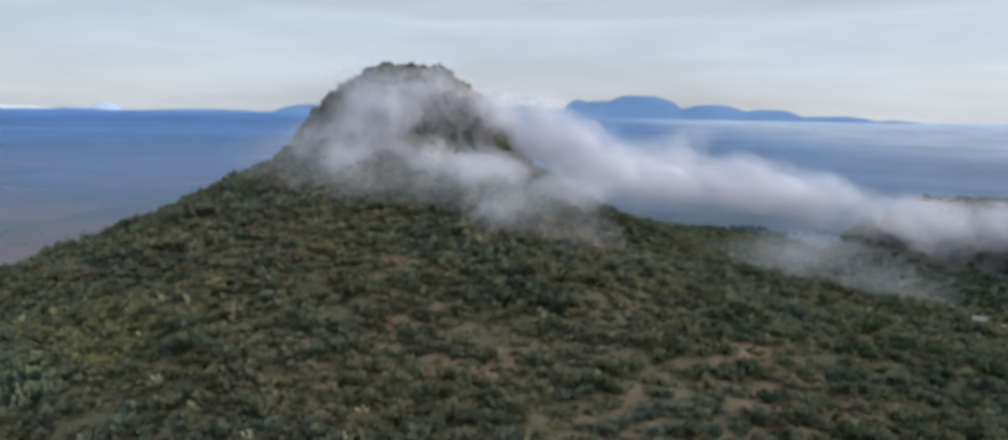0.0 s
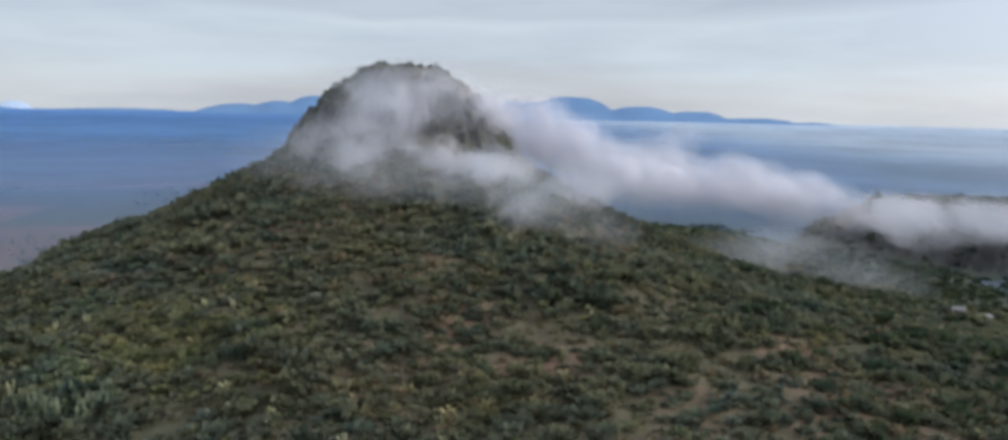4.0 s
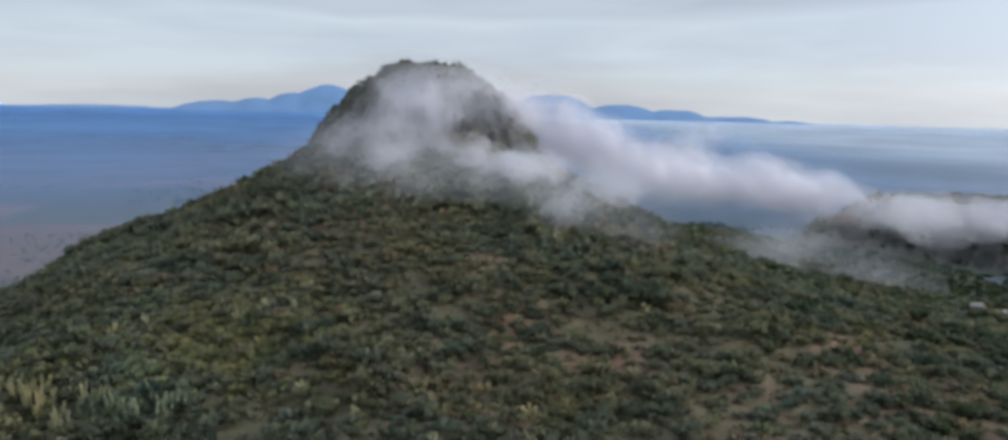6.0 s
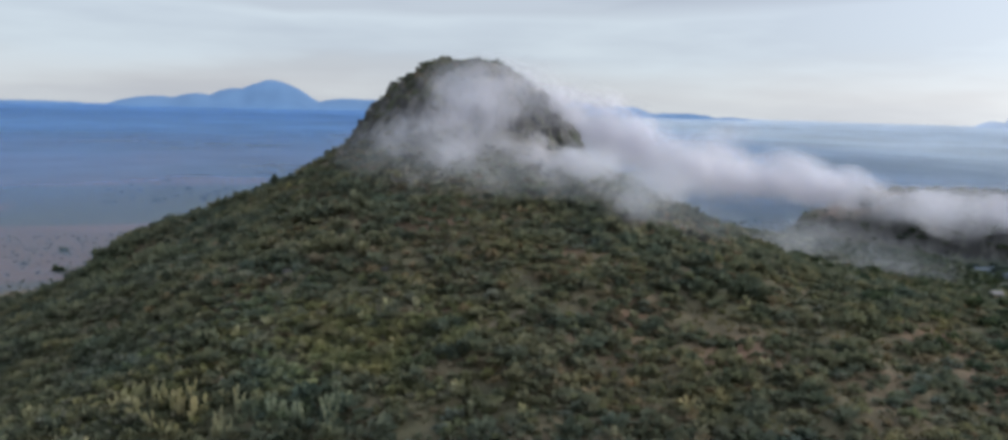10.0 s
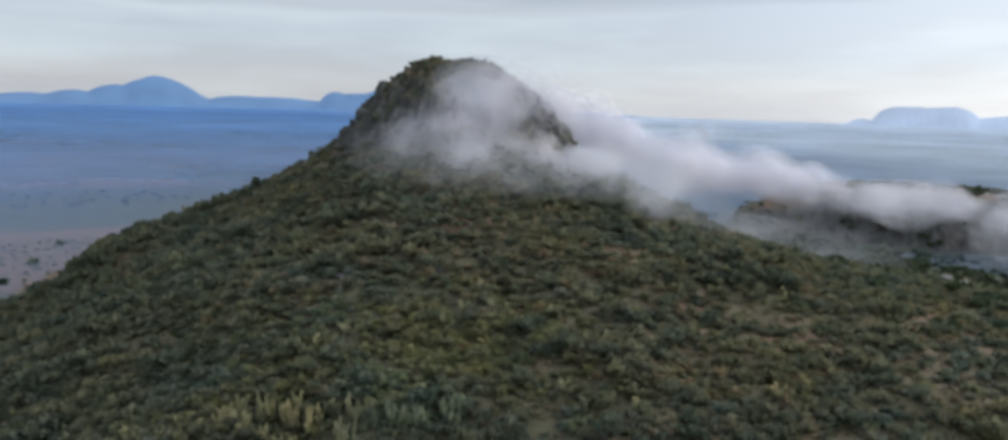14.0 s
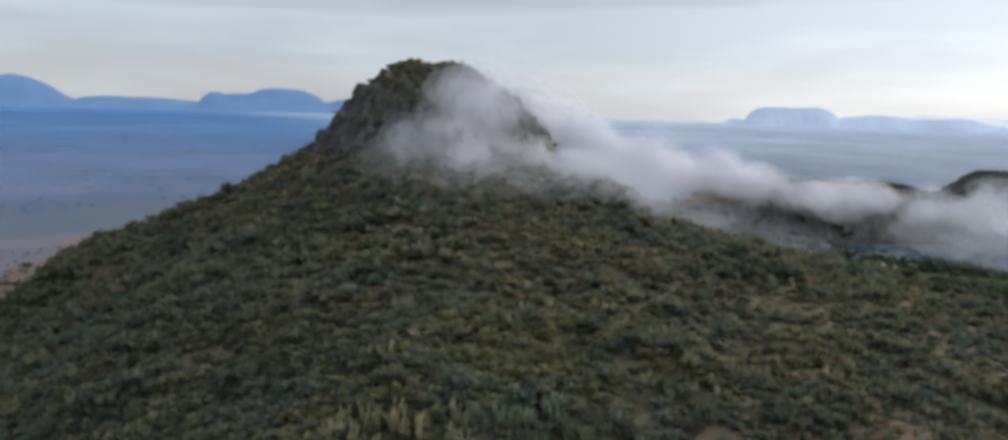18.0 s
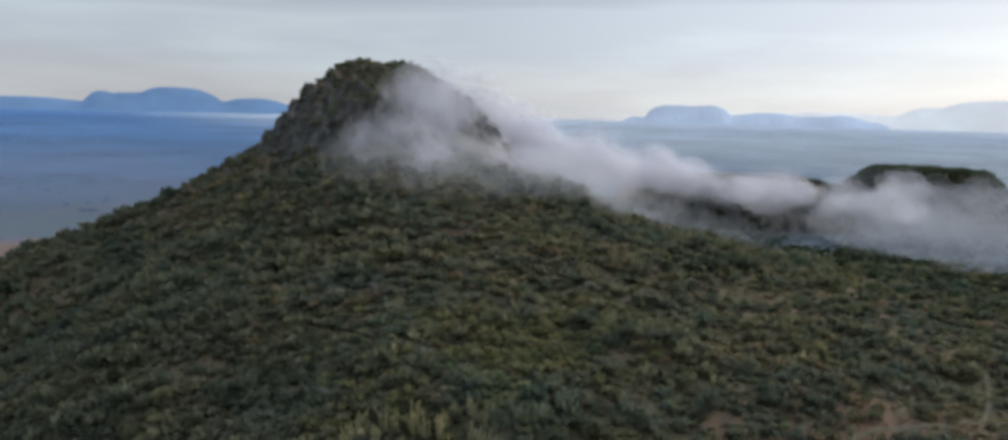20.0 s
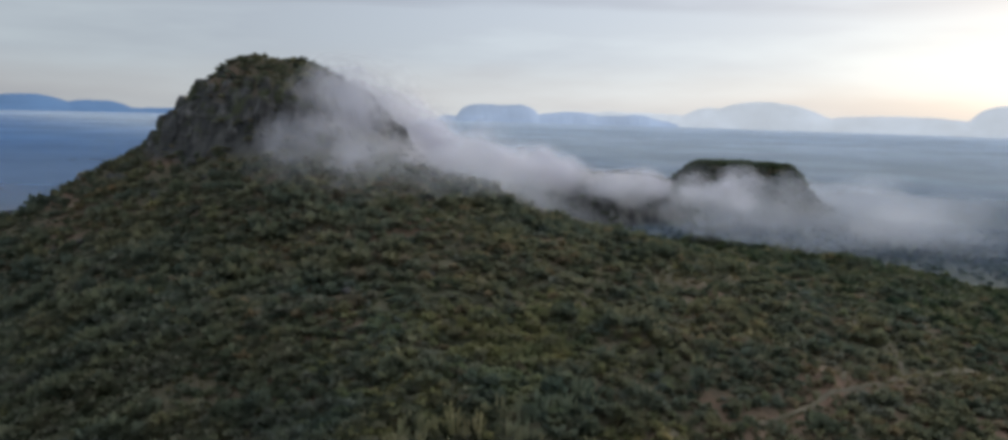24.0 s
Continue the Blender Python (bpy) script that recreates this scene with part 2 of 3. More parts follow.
BARK = Mat("grey_brown_bark", 0.95).color((0.09, 0.07, 0.05)).m
# blue and pale tones are distance haze put into colour and glow, not rock
FAR_BLUE = make_hazed_far("haze_blue_glowing_mountain", (0.045, 0.08, 0.13), (0.112, 0.205, 0.385), 0.84)
FAR_MESA = make_hazed_far("haze_grey_glowing_mesa", (0.16, 0.20, 0.27), (0.40, 0.475, 0.595), 0.74)
FAR_PALE = make_hazed_far("haze_pale_glowing_ridge", (0.22, 0.24, 0.27), (0.66, 0.69, 0.72), 0.86)
CONCRETE = Mat("whitewashed_plaster", 0.8)
CONCRETE.color(CONCRETE.ramp(CONCRETE.noise(0.8, 5), (0.35, (0.42, 0.41, 0.39)), (0.6, (0.56, 0.55, 0.53)))).m
ROOFING = Mat("rusty_sheet_roof", 0.7).color((0.20, 0.19, 0.18)).m
GLASS_DARK = Mat("dark_window_glass", 0.15).color((0.03, 0.035, 0.04)).m
DIRT = Mat("pale_trodden_dirt", 0.95)
DIRT.color(DIRT.ramp(DIRT.noise(0.5, 6, 0.7), (0.3, (0.085, 0.074, 0.05)), (0.7, (0.15, 0.127, 0.09))))
WOOD_GREEN = make_leaf("distant_wood_leaves", (0.03, 0.045, 0.03), (0.051, 0.069, 0.042), (0.083, 0.102, 0.06))
YELLOW = make_leaf("yellow_green_bush_leaves", (0.148, 0.160, 0.090), (0.186, 0.190, 0.112), (0.232, 0.224, 0.138))
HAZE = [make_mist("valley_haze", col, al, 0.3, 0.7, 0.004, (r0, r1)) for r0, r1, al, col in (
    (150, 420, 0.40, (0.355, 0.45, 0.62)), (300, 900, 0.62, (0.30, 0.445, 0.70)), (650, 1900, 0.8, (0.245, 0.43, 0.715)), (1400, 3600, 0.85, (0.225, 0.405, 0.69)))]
MIST = make_mist("white_cloud_vapour", (0.84, 0.828, 0.875), 0.16, 0.34, 0.62, 0.045)
TAIL_MIST = make_mist("billowing_cloud_vapour", (0.76, 0.755, 0.80), 0.08, 0.38, 0.62, 0.055)
THIN_MIST = make_mist("thin_cloud_vapour", (0.84, 0.83, 0.875), 0.06, 0.34, 0.62, 0.06)
BANK_MIST = make_mist("grey_mist_bank_vapour", (0.78, 0.79, 0.82), 0.06, 0.3, 0.7, 0.016)
LOW_MIST = make_mist("low_valley_vapour", (0.80, 0.82, 0.86), 0.025, 0.3, 0.7, 0.02)

# ---- the lie of the land ----
PEAK = (-34.5, 256.5)
RADII = (0, 9, 17, 24, 29, 33, 40, 47, 56, 79, 97, 115, 144, 180, 240, 320, 500)
LEVELS = (12.0, 11.2, 7.6, 3.0, -1.8, -6.5, -16.5, -20, -24.5, -35, -42.5, -48, -55.5, -65.5, -74, -77, -78)
SWELLS = ((40, 230, 45, -4.2), (40, 130, 45, 1.8), (-40, 170, 25, -3.3), (60, 290, 45, -4.9), (-40, 110, 25, 2.9), (-120, 150, 25, 2.8), (-60, 290, 25, 2.0),
          (0, 110, 25, -1.3), (-100, 230, 25, -1.5), (60, 230, 25, -3.1), (-140, 250, 25, 1.6), (20, 210, 25, -1.9), (-69, 262, 14, 1.2),
          (125, 268, 38, -8), (138, 122, 34, 5), (-124, 186, 20, 2.5), (-162, 285, 30, 3), (-104, 252, 30, -1.6), (-126, 226, 22, -2))   # shoulders and hollows of the slope
_rng = np.random.default_rng(7)
_lattice = _rng.uniform(-1, 1, (256, 256))


def value_noise(x, y):
    """Smooth noise of about -1 to 1 at unit spacing, on arrays."""
    xi, yi = np.floor(x).astype(int), np.floor(y).astype(int)
    fx, fy = x - xi, y - yi
    fx, fy = fx * fx * (3 - 2 * fx), fy * fy * (3 - 2 * fy)
    g = lambda i, j: _lattice[(xi + i) % 256, (yi + j) % 256]
    return (g(0, 0) * (1 - fx) + g(1, 0) * fx) * (1 - fy) + (g(0, 1) * (1 - fx) + g(1, 1) * fx) * fy


def fractal(x, y, scale, octaves=4):
    total, amp = 0.0, 1.0
    for k in range(octaves):
        total = total + amp * value_noise(x / scale + 17.3 * k, y / scale + 5.1 * k)
        scale, amp = scale / 2.1, amp * 0.5
    return total


def smooth(v, a, b):
    t = np.clip((v - a) / (b - a), 0, 1)
    return t * t * (3 - 2 * t)


def stretched(x, y):
    """Distance from the peak, shortened along the long southern spur."""
    dx, dy = x - PEAK[0], y - PEAK[1]
    r = np.hypot(dx, dy) + 1e-6
    south = np.clip(-dy / r, 0, 1)
    east, west = np.clip(dx / r, 0, 1), np.clip(-dx / r, 0, 1)
    north_west = np.clip((-0.707 * dx + 0.707 * dy) / r, 0, 1)
    south_east = np.clip((0.656 * dx - 0.755 * dy) / r, 0, 1)
    spur = (0.35 * south ** 1.5 + 0.10 * east - 0.10 * west ** 2) * smooth(r, 25, 70) - 0.30 * west ** 2 * smooth(r, 80, 150) - 0.05 * north_west ** 2 * (1 - smooth(r, 40, 80))
    return r / (1 + spur + 0.05 * south_east ** 2 * smooth(r, 22, 46) * (1 - smooth(r, 50, 80)))


def height(x, y):
    x, y = np.asarray(x, float), np.asarray(y, float)
    rho = stretched(x, y)
    h = sum(np.interp(rho + d, RADII, LEVELS) for d in (-3, -1.5, 0, 1.5, 3)) / 5
    hill = 1 - smooth(rho, 150, 330)
    open_slope = smooth(rho, 27, 42)
    for cx, cy, reach, up in SWELLS:
        h = h + up * open_slope * np.exp(-((x - cx) ** 2 + (y - cy) ** 2) / (2 * reach ** 2))
    h = h + hill * smooth(rho, 25, 70) * (2.6 * fractal(x, y, 46) + 0.8 * fractal(x + 90, y, 9, 3))
    h = h + 1.5 * fractal(x, y + 50, 11, 4) * (1 - smooth(rho, 20, 45))
    # a wooded ridge and a flat-topped hill out on the plain
    for cx, cy, w, l, turn, top, flat in ((264, 352, 42, 90, -0.5, 34, 0.7), (408, 301, 56, 78, -0.9, 40, 0.5)):
        u = (x - cx) * math.cos(turn) + (y - cy) * math.sin(turn)
        v = -(x - cx) * math.sin(turn) + (y - cy) * math.cos(turn)
        d = np.hypot(u / l, v / w) + 0.10 * fractal(x, y, 30, 3)
        h = np.maximum(h, -78 + top * (1 - smooth(d, flat * 0.8, flat * 0.8 + 0.75)))
    far = np.hypot(x, y - 150)
    return 78 + h + 1.5 * fractal(x, y, 300, 3) * smooth(far, 350, 800)


def mesh_of(name, verts, faces, materials, smoothed=True):
    """A mesh from arrays; all faces have the same number of corners."""
    me = bpy.data.meshes.new(name)
    faces = np.asarray(faces, np.int32)
    k = faces.shape[1]
    me.vertices.add(len(verts))
    me.vertices.foreach_set("co", np.asarray(verts, np.float32).ravel())
    me.loops.add(faces.size)
    me.loops.foreach_set("vertex_index", faces.ravel())
    me.polygons.add(len(faces))
    me.polygons.foreach_set("loop_start", np.arange(0, faces.size, k, dtype=np.int32))
    me.polygons.foreach_set("use_smooth", np.full(len(faces), smoothed))
    me.update(calc_edges=True)
    for m in materials if isinstance(materials, (list, tuple)) else (materials,):
        me.materials.append(m)
    return me


def grid_faces(nu, nv):
    i = np.arange(nu * nv).reshape(nu, nv)
    return np.stack([i[:-1, :-1], i[1:, :-1], i[1:, 1:], i[:-1, 1:]], -1).reshape(-1, 4)


def part(name, bm, material, parent, label=""):
    me = bpy.data.meshes.new(name)
    bm.to_mesh(me)
    bm.free()
    me.materials.append(material)
    ob = new(name, me)
    ob.parent = parent
    return tagged(ob, label=label)


N = 391
u = np.linspace(-1, 1, N)
stretch = 300 * u + 4500 * np.sign(u) * np.abs(u) ** 6
gx, gy = np.meshgrid(stretch - 30, stretch + 190, indexing="ij")
gz = height(gx, gy)
ground = new("ground", mesh_of("ground", np.stack([gx, gy, gz], -1).reshape(-1, 3), grid_faces(N, N), SOIL))
tagged(ground, "stony brown hillside and patchwork plain of dry fields", "ground", kind="structure")

# ---- the far mountains ----


def far_range(name, label, a0, a1, distance, depth, bumps, foot, material, seed, relief=0.04):
    """A range between two bearings (degrees clockwise from ahead); bumps: bearing, half width, height over the eye line in degrees."""
    nu, nv = 220, 26
    b = np.linspace(a0, a1, nu)[:, None] * np.ones((1, nv))
    v = np.linspace(0, 1, nv)[None, :] * np.ones((nu, 1))
    crest = np.full((nu, nv), -3.0)
    for at, half, up, power in bumps:
        crest = np.maximum(crest, up - 1.6 * (np.abs(b - at) / half) ** power)
    crest = crest + 0.07 * fractal(b * 6 + seed, b * 0 + seed, 9, 4)
    d = distance + depth * v
    rough = fractal(b * 40 + seed, v * 30, 14, 4)
    z_crest = EYE + np.tan(np.radians(crest)) * (distance + 0.6 * depth)
    rise = np.clip(1 - np.abs(v - 0.6) / 0.6, 0, 1) ** 0.8
    z = foot + (z_crest - foot) * rise * (1 + relief * rough * (1 - rise) * 4)
    r = np.radians(b)
    pts = np.stack([-90 + d * np.sin(r), 20 + d * np.cos(r), z], -1).reshape(-1, 3)
    ob = new(name, mesh_of(name, pts, grid_faces(nu, nv), material))
    return tagged(ob, label, "mountain", kind="structure")


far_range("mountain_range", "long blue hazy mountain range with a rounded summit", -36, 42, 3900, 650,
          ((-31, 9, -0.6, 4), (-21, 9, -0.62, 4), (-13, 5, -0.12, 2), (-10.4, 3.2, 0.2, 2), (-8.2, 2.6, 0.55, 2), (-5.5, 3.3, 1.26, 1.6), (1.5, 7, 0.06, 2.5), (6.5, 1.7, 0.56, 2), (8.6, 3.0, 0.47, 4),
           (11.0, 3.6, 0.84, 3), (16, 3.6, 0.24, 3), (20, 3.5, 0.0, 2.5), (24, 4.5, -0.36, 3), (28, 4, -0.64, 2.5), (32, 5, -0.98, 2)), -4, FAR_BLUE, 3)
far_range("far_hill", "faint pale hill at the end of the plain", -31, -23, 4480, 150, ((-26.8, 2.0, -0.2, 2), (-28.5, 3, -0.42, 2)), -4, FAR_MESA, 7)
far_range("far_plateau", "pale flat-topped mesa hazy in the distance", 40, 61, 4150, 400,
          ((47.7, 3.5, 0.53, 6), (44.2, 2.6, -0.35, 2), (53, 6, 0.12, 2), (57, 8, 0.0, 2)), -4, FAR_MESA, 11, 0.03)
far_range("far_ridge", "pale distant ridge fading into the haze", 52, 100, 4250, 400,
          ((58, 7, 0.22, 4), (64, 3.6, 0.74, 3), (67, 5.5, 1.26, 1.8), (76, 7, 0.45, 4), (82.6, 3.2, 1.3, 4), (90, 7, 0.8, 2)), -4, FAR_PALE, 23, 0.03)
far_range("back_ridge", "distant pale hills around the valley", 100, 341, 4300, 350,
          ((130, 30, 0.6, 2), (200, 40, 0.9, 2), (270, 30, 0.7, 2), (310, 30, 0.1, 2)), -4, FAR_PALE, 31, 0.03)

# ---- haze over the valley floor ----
# tinted see-through sheets stand in for air haze, denser with distance
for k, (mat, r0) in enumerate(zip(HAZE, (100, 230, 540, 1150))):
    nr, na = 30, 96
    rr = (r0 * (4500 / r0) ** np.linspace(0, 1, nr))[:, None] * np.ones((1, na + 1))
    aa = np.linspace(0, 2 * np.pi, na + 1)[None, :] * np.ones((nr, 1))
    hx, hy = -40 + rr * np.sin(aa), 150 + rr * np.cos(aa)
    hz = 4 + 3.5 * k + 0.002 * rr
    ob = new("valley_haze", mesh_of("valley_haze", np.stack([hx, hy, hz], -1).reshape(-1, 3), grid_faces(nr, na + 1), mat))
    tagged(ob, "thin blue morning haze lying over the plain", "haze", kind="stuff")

# ---- trails, clearings and the valley road ----
TRAILS = {
    "hill_trail": ((-28, 140.4), (-36, 135.6), (-43, 132.8), (-51.8, 127.4), (-56.3, 123), (-60.5, 118)),
    "lower_trail": ((-60, 94), (-47, 88.5), (-32, 87.2), (-22.6, 83.2), (-13.4, 80), (-5, 77.4), (3.2, 74.3), (22, 66)),
    "side_trail": ((-12, 79.6), (-3, 82.4), (7.6, 87.4), (8.8, 91.5), (12, 97)),
    "short_trail": ((-25, 87), (-20, 88.2), (-16.4, 89.8)),
    "valley_road": ((104, 202), (118, 203.5), (130.5, 206.4), (142, 210), (150, 210), (165, 205), (200, 192), (260, 182)),
}
WIDTHS = {"hill_trail": 0.9, "lower_trail": 0.85, "side_trail": 1.0, "short_trail": 0.8, "valley_road": 3.0}
BARE = ((-117, 151, 7), (-105, 122, 2.5), (-51, 110, 4.5), (4, 104.5, 5), (-20, 155, 7), (-25, 157, 6), (-33, 136, 4), (-27, 134, 4), (-11, 122, 3.5), (-8, 136, 4), (-3, 138, 6), (-101, 132, 2),
        (-64, 124, 3), (-1, 89, 2.5), (-89, 126, 3), (-70, 124, 3), (46, 214, 8), (-11, 115, 3), (-32, 90, 2.5), (-80, 141, 4), (20, 118, 5), (38, 122, 4), (-60, 133, 3.5), (-38, 148, 4))


def along(points, step):
    """Points at even steps on a smooth line through the given ones."""
    p = [Vector((*q, 0)) for q in points]
    p = [p[0] * 2 - p[1]] + p + [p[-1] * 2 - p[-2]]
    out = []
    for a, b, c, d in zip(p, p[1:], p[2:], p[3:]):
        n = max(2, int((c - b).length / step))
        for k in range(n):
            t = k / n
            out.append(0.5 * (2 * b + (c - a) * t + (2 * a - 5 * b + 4 * c - d) * t * t + (3 * b - a - 3 * c + d) * t ** 3))
    return np.array([v[:2] for v in out])


trail_points = []
for name, points in TRAILS.items():
    line = along(points, 1.0)
    trail_points.append(line[:, :2])
    d = np.gradient(line, axis=0)
    d /= np.linalg.norm(d, axis=1)[:, None]
    side = np.stack([-d[:, 1], d[:, 0]], -1)
    w = WIDTHS[name] * (1 + 0.35 * fractal(line[:, 0], line[:, 1], 5, 2))
    rows = [line + side * (w * k)[:, None] for k in (-0.5, -0.25, 0, 0.25, 0.5)]
    pts = np.stack(rows, 1).reshape(-1, 2)
    lift = np.tile((0.02, 0.12, 0.10, 0.12, 0.02), len(line)) + 0.10
    strip = new(name, mesh_of(name, np.column_stack([pts, height(pts[:, 0], pts[:, 1]) + lift]), grid_faces(len(line), 5), DIRT.m))
    tagged(strip, "pale winding dirt track worn through the scrub", "track", kind="structure")
trail_points = np.concatenate(trail_points)

# ---- scrub on the slopes ----


def shrub_template(rng, leaves, size, flat=0.66):
    """A bush about one metre across: several ragged heads of leaf sprays, open between them."""
    heads = rng.integers(2, 5)
    at = rng.uniform(-0.3, 0.3, (heads, 3)) * (1, 1, 0) + (0, 0, 0.3)
    at[:, 2] += rng.uniform(-0.05, 0.22, heads)
    verts = []
    for k in range(leaves):
        d = rng.normal(size=3)
        d[2] = abs(d[2]) * 1.1 - 0.25
        d /= np.linalg.norm(d)
        c = at[k % heads] + d * rng.uniform(0.10, 0.30) * (1, 1, flat)
        side = np.cross(d, rng.normal(size=3))
        side /= np.linalg.norm(side) + 1e-6
        s = size * rng.uniform(0.65, 1.35)
        up = d * 0.75 + np.array((0, 0, 0.35))
        verts.append(np.stack([c - side * s * 0.55, c + side * s * 0.55, c + up * s]) * (1, 1, flat))
    v = np.concatenate(verts)
    v[:, 2] = np.maximum(v[:, 2], -0.02)
    return v, np.arange(len(v)).reshape(-1, 3)


def scatter(name, label, category, templates, xy, sizes, material, rng, sink=0.08):
    """All plants of one kind as one mesh."""
    vs, fs, n = [], [], 0
    z = height(xy[:, 0], xy[:, 1])
    turn = rng.uniform(0, 2 * np.pi, len(xy))
    tall = rng.uniform(0.75, 1.35, len(xy))
    pick = rng.integers(0, len(templates), len(xy))
    for k, (tv, tf) in enumerate(templates):
        i = np.nonzero(pick == k)[0]
        c, s = np.cos(turn[i])[:, None], np.sin(turn[i])[:, None]
        x = (tv[None, :, 0] * c - tv[None, :, 1] * s) * sizes[i, None] + xy[i, 0, None]
        y = (tv[None, :, 0] * s + tv[None, :, 1] * c) * sizes[i, None] + xy[i, 1, None]
        h = (tv[None, :, 2] * tall[i, None] - sink) * sizes[i, None] + z[i, None]
        vs.append(np.stack([x, y, h], -1).reshape(-1, 3))
        fs.append((tf[None] + (n + np.arange(len(i)) * len(tv))[:, None, None]).reshape(-1, 3))
        n += len(i) * len(tv)
    ob = new(name, mesh_of(name, np.concatenate(vs), np.concatenate(fs), material, False))
    return tagged(ob, label, category, kind="stuff")


rng = np.random.default_rng(21)


def spots(count, x0, x1, y0, y1, keep):
    xy = np.stack([rng.uniform(x0, x1, count), rng.uniform(y0, y1, count)], -1)
    return xy[keep(xy[:, 0], xy[:, 1]) > rng.uniform(0, 1, count)]


def clear_of_trails(x, y, gap=1.2):
    ok = np.ones(len(x))
    for px, py in trail_points:
        ok[(np.abs(x - px) < gap) & (np.abs(y - py) < gap)] = 0
    for bx, by, r in BARE:
        d = np.hypot(x - bx, y - by) + 0.5 * r * fractal(x, y, 4, 2)
        ok *= 0.12 + 0.88 * smooth(d, 0.6 * r, 1.1 * r)
    return ok


def cover(x, y):
    """How thickly scrub grows: patchy, thinner on stony ground and on the cliff."""
    c = 0.68 + 0.32 * smooth(fractal(x, y, 20, 3), -0.8, 0.1)
    c = c + 0.3 * smooth(-x, 70, 130)
    rho = stretched(x, y)
    cliff = smooth(rho, 17, 23) * (1 - smooth(rho, 38, 43))
    in_sight = (y < 287 + 110 * smooth(x, 20, 60)) & (y > 58 + 0.45 * np.clip(-64 - x, 0, None))
    return c * (1 - cliff * (0.35 + 0.5 * smooth(x + PEAK[1] - y, -50, 0))) * (height(x, y) > 4) * in_sight * clear_of_trails(x, y)


def where(name, x):
    """Dry brown brush on the sunny side, dark thorn on the western one, its shade partly put into plant colour."""
    west, east = smooth(-x, 85, 120), smooth(x, -5, 45)
    return {"brown_scrub": 1 - 0.9 * west - 0.4 * east, "dark_green_scrub": 0.42 + 0.58 * west + 0.25 * east,
            "grey_green_scrub": 1 - 0.7 * west - 0.4 * east}.get(name, 1 - 0.45 * west)


near_kinds = [shrub_template(rng, 46, 0.34) for _ in range(7)]
far_kinds = [shrub_template(rng, 26, 0.44) for _ in range(7)]
for name, label, mat, count, lo, hi, shift in (
        ("olive_scrub", "dense low olive-green scrub on the hillside", OLIVE, 36000, 1.1, 3.4, 0),
        ("brown_scrub", "leafless brown brush on the dry hillside", BROWN, 15000, 1.0, 2.8, 1600),
        ("grey_green_scrub", "pale grey-green desert bushes on the hillside", GREY_GREEN, 20000, 0.9, 2.7, 400),
        ("dark_green_scrub", "dark green thorny bushes on the hillside", DARK_GREEN, 52000, 1.2, 4.0, 800),
        ("yellow_green_scrub", "yellow-green leafy bushes on the hillside", YELLOW, 5000, 0.9, 2.4, 1200)):
    xy = spots(count, -250, 160, 50, 380, lambda x, y: cover(x, y) * where(name, x) * (0.42 + 0.58 * smooth(fractal(x + shift, y, 34, 3), -0.4, 0.4)))
    near = xy[:, 1] < 165
    size = (rng.uniform(0, 1, len(xy)) ** 2.2 * (hi - lo) + lo) * (1.05 + 0.35 * fractal(xy[:, 0] + shift, xy[:, 1], 12, 2))
    size *= 0.6 + 0.4 * smooth(stretched(xy[:, 0], xy[:, 1]), 30, 60)
    scatter(name, label, "scrub", near_kinds, xy[near], size[near], mat, rng)
    scatter(name, label, "scrub", far_kinds, xy[~near], size[~near], mat, rng)
for name, label, mat, count in (("dark_green_scrub", "dense dark thorn scrub on the shaded western slope", DARK_GREEN, 7500), ("grey_green_scrub", "close grey-green bushes on the western slope", GREY_GREEN, 5000)):
    xy = spots(count, -152, -88, 84, 215, lambda x, y: smooth(-x, 88, 104) * clear_of_trails(x, y))
    scatter(name, label, "scrub", near_kinds, xy, rng.uniform(1.0, 2.4, len(xy)), mat, rng)
xy = spots(2800, -420, -150, 130, 440, lambda x, y: (stretched(x, y) > 105) * (0.4 + 0.6 * smooth(fractal(x, y, 30, 3), -0.7, 0.2)))
scatter("foothill_scrub", "sparse dark scrub on the lower western slope", "scrub", far_kinds, xy, rng.uniform(0.8, 2.0, len(xy)), GREY_GREEN, rng)
xy = spots(22000, -220, 120, 60, 190, lambda x, y: 0.3 + 0.7 * (1 - cover(x, y)))
tuft = []
for _ in range(4):
    b = rng.normal(size=(9, 3)) * (0.25, 0.25, 0)
    t = b * 1.8 + (0, 0, 0.8) + rng.normal(size=(9, 3)) * 0.12
    w = rng.normal(size=(9, 3)) * (0.09, 0.09, 0)
    tuft.append((np.stack([b - w, b + w, t], 1).reshape(-1, 3), np.arange(27).reshape(-1, 3)))
scatter("dry_grass", "tufts of straw-coloured dry grass between bushes", "grass", tuft, xy, rng.uniform(0.5, 1.1, len(xy)), DRY_GRASS, rng)
xy = np.stack([rng.normal(-80, 16, 3200), rng.normal(123, 11, 3200)], -1)
xy = xy[smooth(fractal(xy[:, 0], xy[:, 1], 9, 2), -0.5, 0.3) > rng.uniform(0, 1, len(xy))]
scatter("yellow_green_scrub", "bright yellow-green thicket on the western slope", "scrub", near_kinds, xy, rng.uniform(1.0, 2.4, len(xy)), YELLOW, rng)
# woods on the valley floor and on the low hills
xy = spots(11500, 40, 480, -40, 470, lambda x, y: (stretched(x, y) > 95) * (0.25 + 0.75 * smooth(fractal(x, y, 45, 3), -0.5, 0.3)) * clear_of_trails(x, y, 3.0))
scatter("valley_wood", "dark green low wood on the misty valley floor", "wood", far_kinds, xy, rng.uniform(1.8, 4.6, len(xy)), WOOD_GREEN, rng)
xy = spots(8000, 300, 510, 200, 400, lambda x, y: (height(x, y) > 5) * 1.0)
